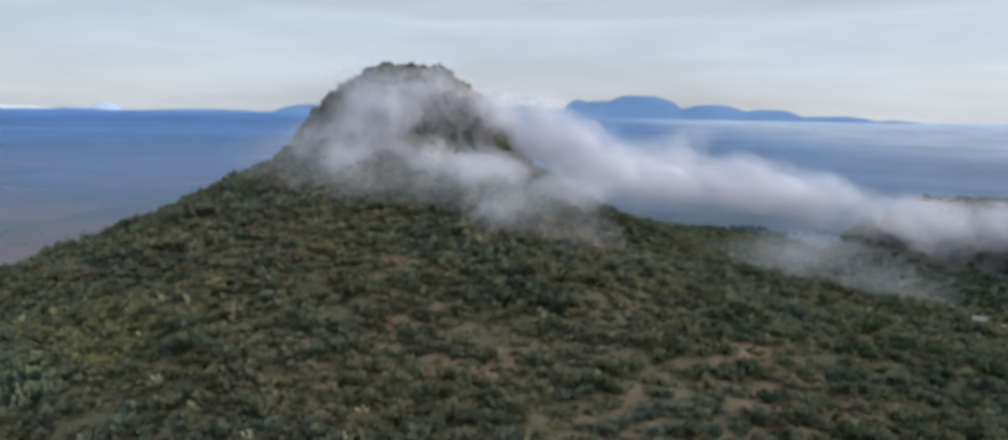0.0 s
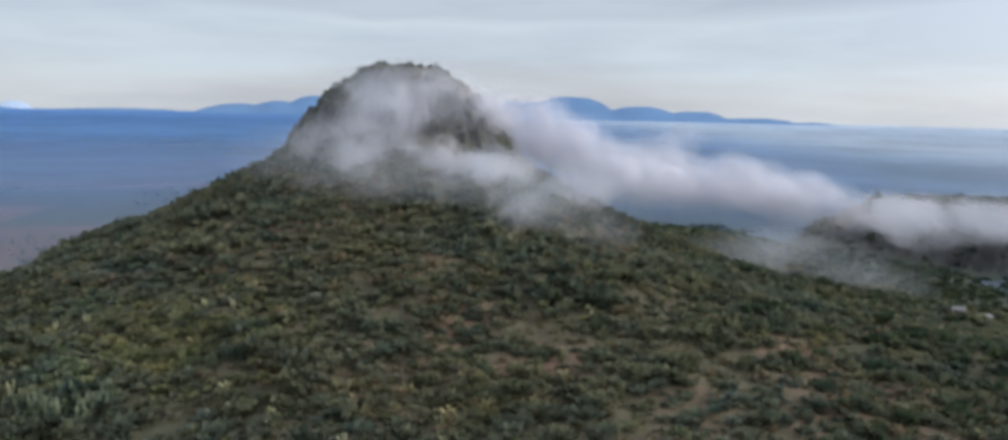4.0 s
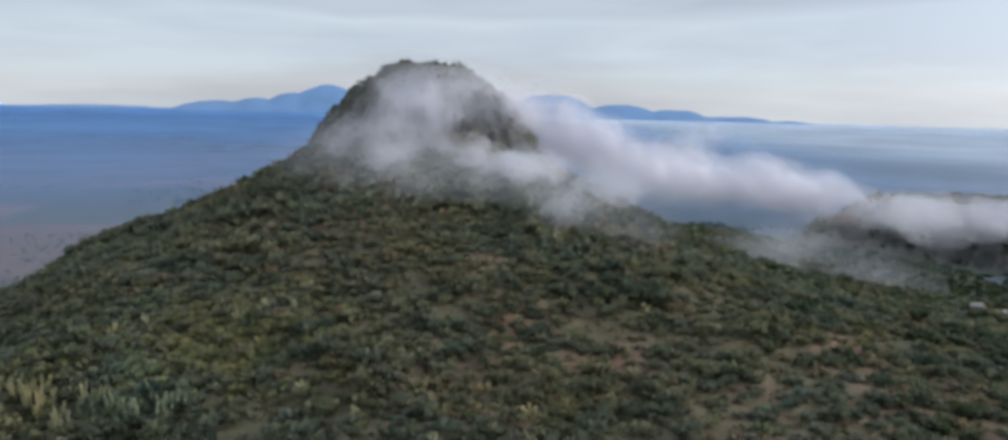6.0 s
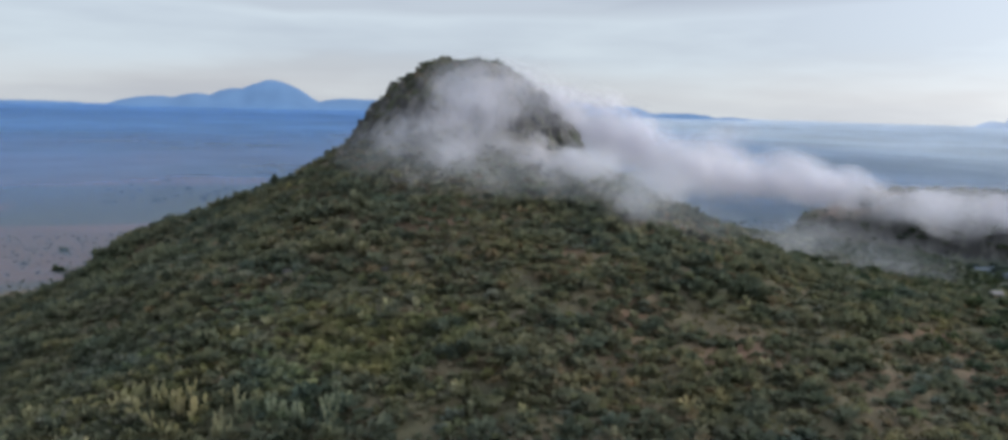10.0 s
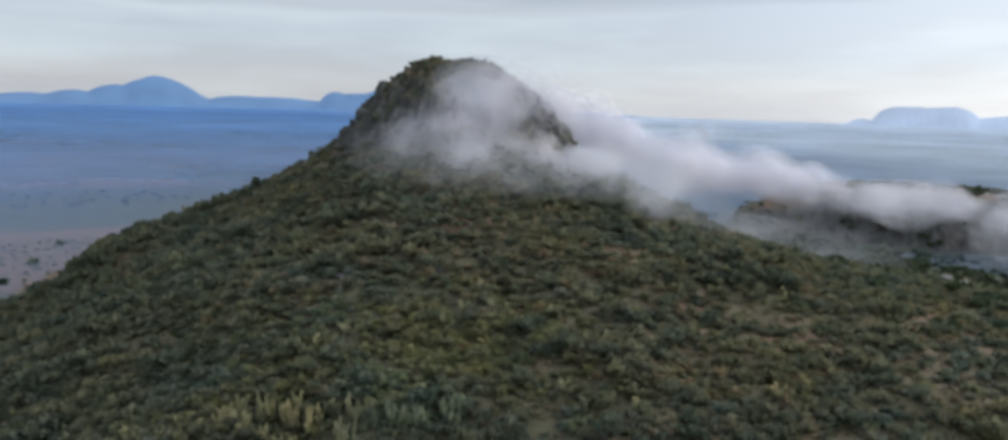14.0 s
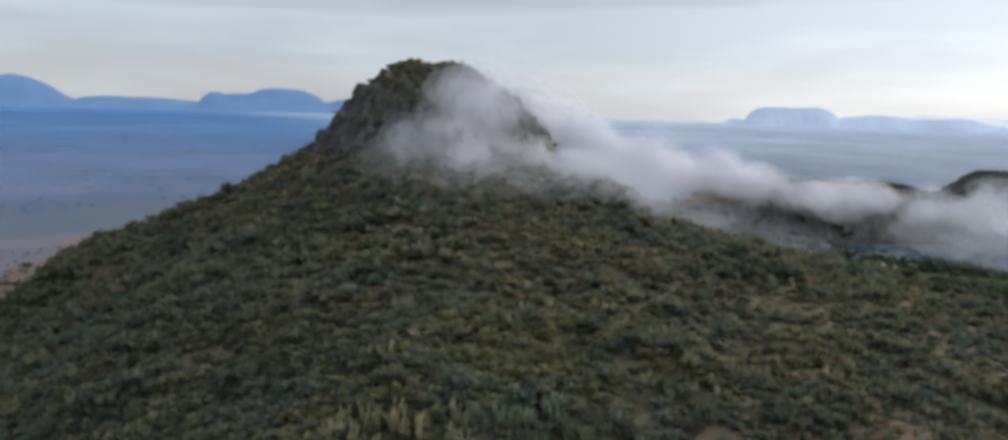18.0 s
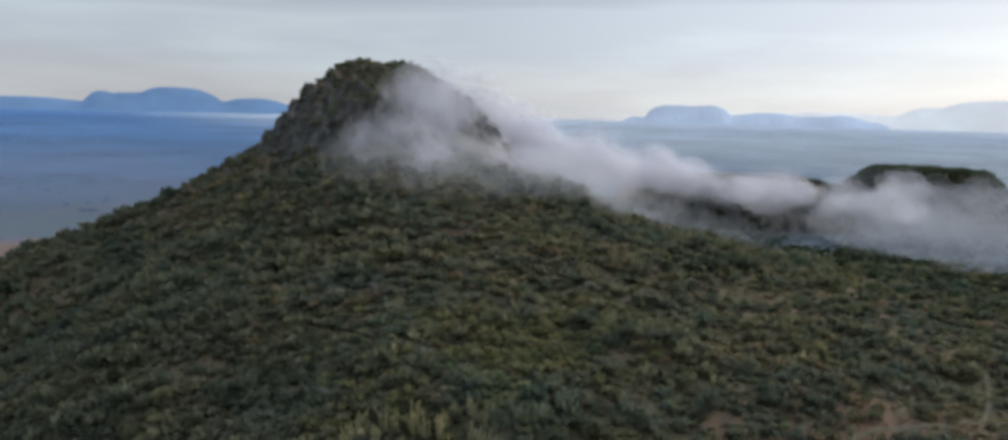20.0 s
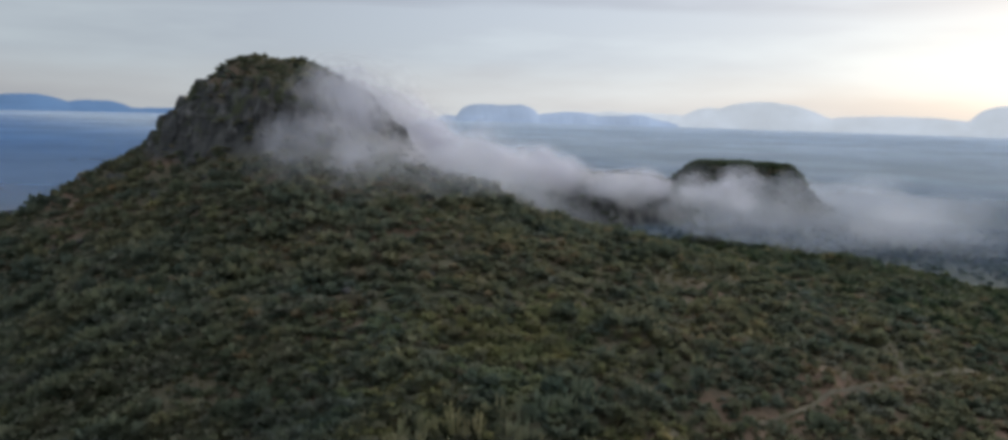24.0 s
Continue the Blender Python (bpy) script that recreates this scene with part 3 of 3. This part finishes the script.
scatter("hilltop_wood", "dark wood covering a low flat-topped hill", "wood", far_kinds, xy, rng.uniform(2.0, 4.2, len(xy)), WOOD_GREEN, rng)
xy = spots(1100, -560, -60, 330, 900, lambda x, y: (stretched(x, y) > 110) * smooth(fractal(x, y, 60, 3), 0.0, 0.5))
scatter("field_trees", "dark clumps of trees between the far fields", "wood", far_kinds, xy, rng.uniform(2.0, 5.0, len(xy)), WOOD_GREEN, rng)

# ---- the rocky summit ----


def rock_column(rng, r, h):
    """A weathered pillar: uneven sides, cracked levels, a broken top."""
    bm = bmesh.new()
    sides, levels = 9, 6
    rings = []
    bulge = [rng.uniform(0.75, 1.2) for _ in range(sides)]
    for k in range(levels):
        t = k / (levels - 1)
        w = r * (1.15 - 0.42 * t ** 2) * rng.uniform(0.9, 1.1)
        sx, sy = rng.uniform(-0.15, 0.15) * r, rng.uniform(-0.15, 0.15) * r
        rings.append([bm.verts.new((sx + w * b * math.cos(2 * math.pi * i / sides), sy + w * b * math.sin(2 * math.pi * i / sides),
                                    h * t + rng.uniform(-0.04, 0.04) * h * (0 < k))) for i, b in enumerate(bulge)])
    top = bm.verts.new((0, 0, h * 1.06))
    for a, b in zip(rings, rings[1:]):
        for i in range(sides):
            bm.faces.new((a[i], a[(i + 1) % sides], b[(i + 1) % sides], b[i]))
    for i in range(sides):
        bm.faces.new((rings[-1][i], rings[-1][(i + 1) % sides], top))
    return bm


crag = tagged(new("summit_crag"), "dark grey weathered cliff of rock pillars ringing the summit", "crag")
crng = random.Random(11)
for radius, count, r0, r1, drop, rise in ((36.0, 46, 1.6, 3.2, 6.0, 6.0), (32.5, 46, 1.6, 3.0, 6.0, 6.5), (29.0, 42, 1.4, 2.8, 5.0, 6.0), (25.0, 34, 1.3, 2.5, 4.5, 4.4), (20.5, 20, 1.2, 2.2, 3.0, 2.2)):
    for k in range(count):
        a = 2 * math.pi * (k + crng.uniform(-0.35, 0.35)) / count
        rad = (radius + crng.uniform(-1.6, 1.6)) * (1 + 0.10 * max(0.0, 0.656 * math.sin(a) - 0.755 * math.cos(a)) ** 2)
        x, y = PEAK[0] + rad * math.sin(a), PEAK[1] + rad * math.cos(a)
        z = float(height(x, y)) - drop
        pillar = part("rock_pillar", rock_column(crng, crng.uniform(r0, r1), drop + rise * crng.uniform(0.25, 0.75)), ROCK, crag)
        pillar.matrix_basis = pose(x, y, z, 0, 0, math.degrees(-a)) @ pose(0, 0, 0, crng.uniform(6, 20), crng.uniform(-5, 5), 0)


def boulder_mesh(rng):
    bm = bmesh.new()
    bmesh.ops.create_icosphere(bm, subdivisions=2, radius=1.0)
    off = Vector((rng.uniform(0, 50), rng.uniform(0, 50), 0))
    for v in bm.verts:
        v.co *= 1 + 0.35 * noise.noise(v.co * 1.3 + off)
        v.co.z *= 0.7
    me = bpy.data.meshes.new("boulder")
    bm.to_mesh(me)
    bm.free()
    me.materials.append(ROCK)
    return me


stones = [boulder_mesh(crng) for _ in range(5)]
for k in range(90):
    a, rad = crng.uniform(0, 2 * math.pi), crng.choice((crng.uniform(38, 56), crng.uniform(60, 130)))
    x, y = PEAK[0] + rad * math.sin(a), PEAK[1] + rad * math.cos(a)
    s = crng.uniform(0.5, 1.8) * (1.3 if rad < 56 else 0.8)
    ob = new("boulder", stones[k % 5])
    ob.matrix_basis = pose(x, y, float(height(x, y)) + 0.15 * s, 0, 0, crng.uniform(0, 360)) @ Matrix.Diagonal((s, s * crng.uniform(0.8, 1.2), s, 1))
    tagged(ob, "grey lichen-stained boulder lying on the hillside", "boulder", group="boulders on the hill")

# ---- organ cacti, prickly pears and small trees ----


def cactus_column(rng, h, r):
    """A fluted upright stem with a domed tip."""
    bm = bmesh.new()
    sides, rings = 14, []
    for k, t in enumerate((0, 0.08, 0.35, 0.65, 0.88, 0.96, 1.0)):
        w = r * (0.75, 0.9, 1.0, 1.05, 0.95, 0.7, 0.35)[k]
        rings.append([bm.verts.new((w * (1.0 if i % 2 else 0.8) * math.cos(2 * math.pi * i / sides), w * (1.0 if i % 2 else 0.8) * math.sin(2 * math.pi * i / sides), h * t)) for i in range(sides)])
    for a, b in zip(rings, rings[1:]):
        for i in range(sides):
            bm.faces.new((a[i], a[(i + 1) % sides], b[(i + 1) % sides], b[i]))
    bm.faces.new(rings[-1])
    return bm


def organ_cactus(rng):
    plant = tagged(new("organ_cactus"), "tall grey-green organ-pipe cactus with clustered upright stems", "cactus", group="organ cacti on the slope")
    for k in range(rng.randint(7, 11)):
        a, d = rng.uniform(0, 6.28), rng.uniform(0.1, 0.95)
        stem = part("stem", cactus_column(rng, rng.uniform(1.5, 3.3) * (1.15 - 0.3 * d), rng.uniform(0.12, 0.19)), CACTUS, plant)
        stem.matrix_basis = pose(d * math.cos(a), d * math.sin(a), -0.15, 0, 0, math.degrees(a)) @ pose(0, 0, 0, 0, rng.uniform(6, 26) * d, 0)
    return plant


def pad_mesh():
    bm = bmesh.new()
    bmesh.ops.create_uvsphere(bm, u_segments=10, v_segments=6, radius=0.5)
    for v in bm.verts:
        v.co = Vector((v.co.x * 0.42 * (1 + 0.5 * v.co.z), v.co.y * 0.12, v.co.z * 0.62 + 0.29))
    me = bpy.data.meshes.new("pad")
    bm.to_mesh(me)
    bm.free()
    me.materials.append(CACTUS)
    return me


PAD = pad_mesh()


def prickly_pear(rng):
    plant = tagged(new("prickly_pear"), "bushy grey-green prickly pear with flat oval pads", "cactus", group="prickly pears on the slope")
    for k in range(5):
        m = pose(rng.uniform(-0.35, 0.35), rng.uniform(-0.35, 0.35), -0.05, rng.uniform(-25, 25), rng.uniform(-25, 25), rng.uniform(0, 360))
        for j in range(3):
            ob = new("pad", PAD)
            ob.parent = plant
            ob.matrix_basis = m @ Matrix.Scale(1.25 - 0.15 * j, 4)
            m = m @ pose(rng.uniform(-0.08, 0.08), 0, 0.62 - 0.06 * j, rng.uniform(-30, 30), rng.uniform(-35, 35), rng.uniform(-60, 60))
    return plant


def limb(bm, a, b, r0, r1):
    d = (b - a).normalized()
    s = d.orthogonal().normalized()
    q = d.cross(s)
    rings = [[bm.verts.new(p + (s * math.cos(k * 1.0472) + q * math.sin(k * 1.0472)) * r) for k in range(6)] for p, r in ((a, r0), ((a + b) / 2 + s * r0 * 0.6, (r0 + r1) / 2), (b, r1))]
    for u1, u2 in zip(rings, rings[1:]):
        for k in range(6):
            bm.faces.new((u1[k], u1[(k + 1) % 6], u2[(k + 1) % 6], u2[k]))


def thorn_tree(rng, leaf):
    """A low spreading tree: a forked trunk, limbs, and a crown of leaf clumps with gaps."""
    tree = tagged(new("thorn_tree"), "low spreading thorn tree with a dark ragged crown", "tree", group="thorn trees on the hill")
    bm = bmesh.new()
    h = rng.uniform(2.4, 3.6)
    fork = Vector((rng.uniform(-0.2, 0.2), rng.uniform(-0.2, 0.2), h * 0.35))
    limb(bm, Vector((0, 0, -0.3)), fork, 0.16, 0.12)
    tips = []
    for k in range(6):
        a = k * 1.05 + rng.uniform(-0.4, 0.4)
        tip = Vector((math.cos(a) * rng.uniform(0.6, 1.5), math.sin(a) * rng.uniform(0.6, 1.5), h * rng.uniform(0.6, 0.95)))
        limb(bm, fork, tip, 0.09, 0.03)
        tips.append(tip)
    part("trunk", bm, BARK, tree)
    bm = bmesh.new()
    for tip in tips + [Vector((0, 0, h * 0.95))]:
        for k in range(46):
            d = Vector((rng.gauss(0, 1), rng.gauss(0, 1), rng.gauss(0, 0.7)))
            c = tip + d.normalized() * rng.uniform(0.1, 0.85) * Vector((1, 1, 0.7)).length * 0.62
            s = rng.uniform(0.14, 0.30)
            u1 = Vector((rng.gauss(0, 1), rng.gauss(0, 1), rng.gauss(0, 1))).normalized() * s
            u2 = u1.orthogonal().normalized() * s * 0.7
            bm.faces.new([bm.verts.new(c + v) for v in (u1, u2, -u1, -u2)])
    part("crown", bm, leaf, tree, "ragged dark green leaves")
    return tree


def plant_out(makers, count, place, lo, hi, seed):
    """Copies of a few grown plants at places on the ground."""
    r = random.Random(seed)
    first = [mk(r) for mk in makers]
    for k in range(count):
        x, y = place(r)
        s = r.uniform(lo, hi)
        m = pose(x, y, float(height(x, y)) - 0.05, 0, 0, r.uniform(0, 360))
        if k < len(first):
            first[k].matrix_basis = m @ Matrix.Scale(s, 4)
        else:
            base = first[k % len(first)]
            kept = base.scale.copy()
            base.scale = (s, s, s)
            copy_thing(base, m)
            base.scale = kept


def cactus_place(r):
    t = r.uniform(-0.15, 1.15)
    x = -101 + 26 * t
    return x + r.gauss(0, 1.2), 120 - 15 * t + 7 * t * t + r.gauss(0, 1.8)


plant_out([organ_cactus] * 6, 40, cactus_place, 0.75, 1.15, 3)
plant_out([organ_cactus] * 3, 22, lambda r: (r.uniform(-150, 10), r.uniform(90, 150)), 0.5, 0.8, 4)
plant_out([prickly_pear] * 4, 90, lambda r: (r.uniform(-150, 10), r.uniform(80, 140)), 0.9, 1.5, 5)


def ring_place(r):
    a = r.uniform(0, 2 * math.pi)
    d = r.choice((r.uniform(6, 21), r.uniform(38, 60), r.uniform(60, 120)))
    return PEAK[0] + d * math.sin(a), PEAK[1] + d * math.cos(a)


plant_out([lambda r: thorn_tree(r, DARK_GREEN)] * 4, 130, ring_place, 0.32, 0.65, 6)
plant_out([lambda r: thorn_tree(r, OLIVE)] * 3, 60, lambda r: (r.uniform(-150, 40), r.uniform(85, 170)), 0.6, 1.0, 7)

# ---- farmhouses on the valley floor ----


def box(bm, x0, x1, y0, y1, z0, z1):
    v = [bm.verts.new(p) for p in ((x0, y0, z0), (x1, y0, z0), (x1, y1, z0), (x0, y1, z0), (x0, y0, z1), (x1, y0, z1), (x1, y1, z1), (x0, y1, z1))]
    for f in ((3, 2, 1, 0), (4, 5, 6, 7), (0, 1, 5, 4), (1, 2, 6, 5), (2, 3, 7, 6), (3, 0, 4, 7)):
        bm.faces.new([v[i] for i in f])


def farmhouse(x, y, turn, w, d, h):
    house = tagged(new("farmhouse"), "small whitewashed farmhouse among trees in the mist", "house", group="farmhouses in the valley")
    house.matrix_basis = pose(x, y, float(height(x, y)) - 0.1, 0, 0, turn)
    bm = bmesh.new()
    box(bm, -w / 2, w / 2, -d / 2, d / 2, -0.5, h)
    part("wall", bm, CONCRETE.m, house)
    bm = bmesh.new()
    a = [bm.verts.new(p) for p in ((-w / 2 - 0.4, -d / 2 - 0.4, h + 0.02), (w / 2 + 0.4, -d / 2 - 0.4, h + 0.02), (w / 2 + 0.4, 0, h + 1.1), (-w / 2 - 0.4, 0, h + 1.1),
                                   (-w / 2 - 0.4, d / 2 + 0.4, h + 0.02), (w / 2 + 0.4, d / 2 + 0.4, h + 0.02))]
    bm.faces.new(a[:4])
    bm.faces.new((a[3], a[2], a[5], a[4]))
    bm.faces.new((a[0], a[3], a[4]))
    bm.faces.new((a[1], a[5], a[2]))
    bm.faces.new((a[0], a[4], a[5], a[1]))
    part("roof", bm, ROOFING, house, "rusty sheet-metal gable roof")
    for k in (-0.3, 0.3):
        bm = bmesh.new()
        box(bm, k * w - 0.5, k * w + 0.5, -d / 2 - 0.04, -d / 2 + 0.05, 1.0, 2.1)
        part("window", bm, GLASS_DARK, house)
    bm = bmesh.new()
    box(bm, -0.5, 0.5, -d / 2 - 0.05, -d / 2 + 0.05, 0, 2.1)
    part("door", bm, BARK, house, "brown wooden door")


farmhouse(143, 210, 10, 3.4, 2.8, 2.2)
farmhouse(134, 209.5, -25, 2.8, 2.4, 2.1)
farmhouse(352, 276, 20, 9, 6, 3.2)

# ---- the cloud on the hill ----


def lump(radius, seed, rough=0.36, level=4):
    bm = bmesh.new()
    bmesh.ops.create_icosphere(bm, subdivisions=level, radius=1.0)
    off = Vector((seed * 3.7, seed * 1.3, seed * 0.7))
    for v in bm.verts:
        n = noise.fractal(v.co * 1.1 + off, 1.0, 2.0, 4)
        fine = noise.fractal(v.co * 3.6 + off, 1.0, 2.0, 3)
        v.co = v.co * radius * (1 + rough * n + 0.06 * fine)
    for f in bm.faces:
        f.smooth = True
    return bm


def puff(parent, x, y, z, rx, ry, rz, seed, dense, thin, skins=12):
    """A wisp of vapour: skins of mist one inside another, thin outside."""
    outer = None
    for k in range(skins):
        skin = LOW_MIST if k == 0 and thin == THIN_MIST else thin if k < 0.4 * skins else dense
        bm = lump(1 - 0.85 * k / skins, seed + 0.23 * k, level=3)
        bmesh.ops.scale(bm, vec=(rx, ry, rz), verts=bm.verts)
        if outer is None:
            outer = part("puff", bm, skin, parent)
            outer.location = (x, y, z)
        else:
            part("veil", bm, skin, outer)


cloud = tagged(new("cloud"), "white cloud drifting round the rocky summit", "cloud")
for k, (x, y, z, rx, ry, rz, dense) in enumerate((
        (-9, 253, 76, 14, 12, 8, 0), (4, 250, 73, 17, 13, 12, 1), (20, 248, 65, 18, 14, 12, 1), (38, 250, 58, 18, 13, 10, 0), (56, 252, 54, 18, 13, 8, 0),
        (-8, 240, 73, 14, 9, 10, 1), (8, 244, 68, 18, 10, 12, 1), (24, 246, 61, 20, 13, 11, 1),
        (-27, 235, 83, 14, 8, 7, 0), (-36, 228, 80, 14, 6, 8, 0), (-15, 231, 74, 15, 8, 10, 0), (-22, 221, 76, 15, 7, 13, 0), (-38, 215, 75, 18, 6, 14, 0), (-52, 219, 66, 13, 6, 10, 0), (-34, 211, 62, 17, 6, 8, 0),
        (-30, 206, 60, 14, 7, 7, 0), (-18, 201, 60, 14, 7, 6, 0), (-8, 207, 60, 13, 7, 6, 0), (28, 222, 58, 17, 11, 9, 1), (44, 231, 55, 18, 12, 9, 1), (62, 236, 53, 19, 13, 9, 1), (82, 240, 51, 20, 14, 8, 1), (100, 244, 48, 20, 14, 8, 0))):
    puff(cloud, x, y, z, rx, ry, rz, k + 1, MIST if dense else THIN_MIST, THIN_MIST)
puff(cloud, 6, 192, 56, 11, 7, 9, 61, LOW_MIST, LOW_MIST, 8)
puff(cloud, -4, 178, 52, 9, 6, 8, 63, THIN_MIST, LOW_MIST, 6)
puff(cloud, 2, 183, 52, 11, 7, 7, 64, LOW_MIST, LOW_MIST, 7)
# the tail that trails away over the eastern valley
tail = random.Random(8)
for k in range(13):
    t = k / 12
    x, y, z = 58 + 185 * t, 252 - 34 * t + tail.gauss(0, 5), 55 - 21 * t + tail.gauss(0, 2.5)
    for j in range(4 if t < 0.6 else 3):   # billows heaped into clumps, torn apart further out
        r = tail.uniform(7, 13) * (1 - 0.15 * t)
        puff(cloud, x + tail.gauss(0, 6), y + tail.gauss(0, 6), z + tail.uniform(-4, 6), r * tail.uniform(1.0, 1.6), r, r * tail.uniform(0.55, 0.8), 30 + 4 * k + j, TAIL_MIST if j < 2 and t < 0.7 else THIN_MIST, THIN_MIST, 8 if j < 2 else 6)
# torn wisps at the foot of the crag
for k in range(20):
    t = k / 19
    puff(cloud, -54 + 72 * t + tail.gauss(0, 3), 207 + 12 * t + tail.gauss(0, 4), 55 + 4 * math.sin(5 * t) + tail.gauss(0, 3.5),
         tail.uniform(7, 13), tail.uniform(4, 7), tail.uniform(4, 8), 80 + k, THIN_MIST, THIN_MIST, 8)
# thin wisps that spill over the crest of the spur
for k, (x, y, z, rx, ry, rz) in enumerate(((-16, 188, 57, 12, 7, 7), (0, 190, 53, 13, 8, 7), (14, 200, 52, 14, 9, 8), (-32, 184, 58, 12, 6, 5), (16, 182, 47, 12, 8, 6), (-56, 200, 63, 18, 8, 9), (-44, 195, 58, 18, 8, 7), (-10, 198, 60, 16, 8, 8), (-66, 207, 63, 12, 7, 7))):
    puff(cloud, x, y, z, rx, ry, rz, 210 + k, LOW_MIST, LOW_MIST, 8)
# thin vapour in the hollow behind the eastern flank
for k in range(8):
    puff(cloud, 66 + 70 * k / 7 + tail.gauss(0, 6), tail.uniform(235, 305), tail.uniform(16, 32) - 5 * k / 7, tail.uniform(18, 28), tail.uniform(16, 24), tail.uniform(7, 11), 330 + k, LOW_MIST, LOW_MIST, 6)
valley_mist = tagged(new("valley_mist"), "low banks of grey morning mist on the valley floor", "mist")
for k in range(44):
    x, y = tail.uniform(90, 620), tail.uniform(40, 420)
    if stretched(x, y) > 100 and float(height(x, y)) < 30 and (x > 230 and y > 130 or x > 330):
        puff(valley_mist, x, y, float(height(x, y)) + tail.uniform(4, 12), tail.uniform(36, 70), tail.uniform(28, 50), tail.uniform(7, 15), 120 + k, LOW_MIST, LOW_MIST, 7)
# a thicker bank below the flat-topped hill
for k in range(16):
    x, y = tail.uniform(225, 430), tail.uniform(110, 290)
    puff(valley_mist, x, y, tail.uniform(16, 28), tail.uniform(36, 62), tail.uniform(28, 44), tail.uniform(8, 14), 240 + k, BANK_MIST, BANK_MIST, 5)
for k in range(6):                         # a veil between the flat-topped hill and the spur
    puff(valley_mist, 300 + 26 * k, 235 - 10 * k + tail.gauss(0, 8), 30 + tail.gauss(0, 2), tail.uniform(26, 36), tail.uniform(14, 20), tail.uniform(12, 16), 360 + k, LOW_MIST, LOW_MIST, 5)
for k in range(5):
    puff(valley_mist, tail.uniform(325, 420), tail.uniform(215, 262), tail.uniform(10, 19), tail.uniform(30, 46), tail.uniform(22, 32), tail.uniform(8, 12), 270 + k, BANK_MIST, BANK_MIST, 5)
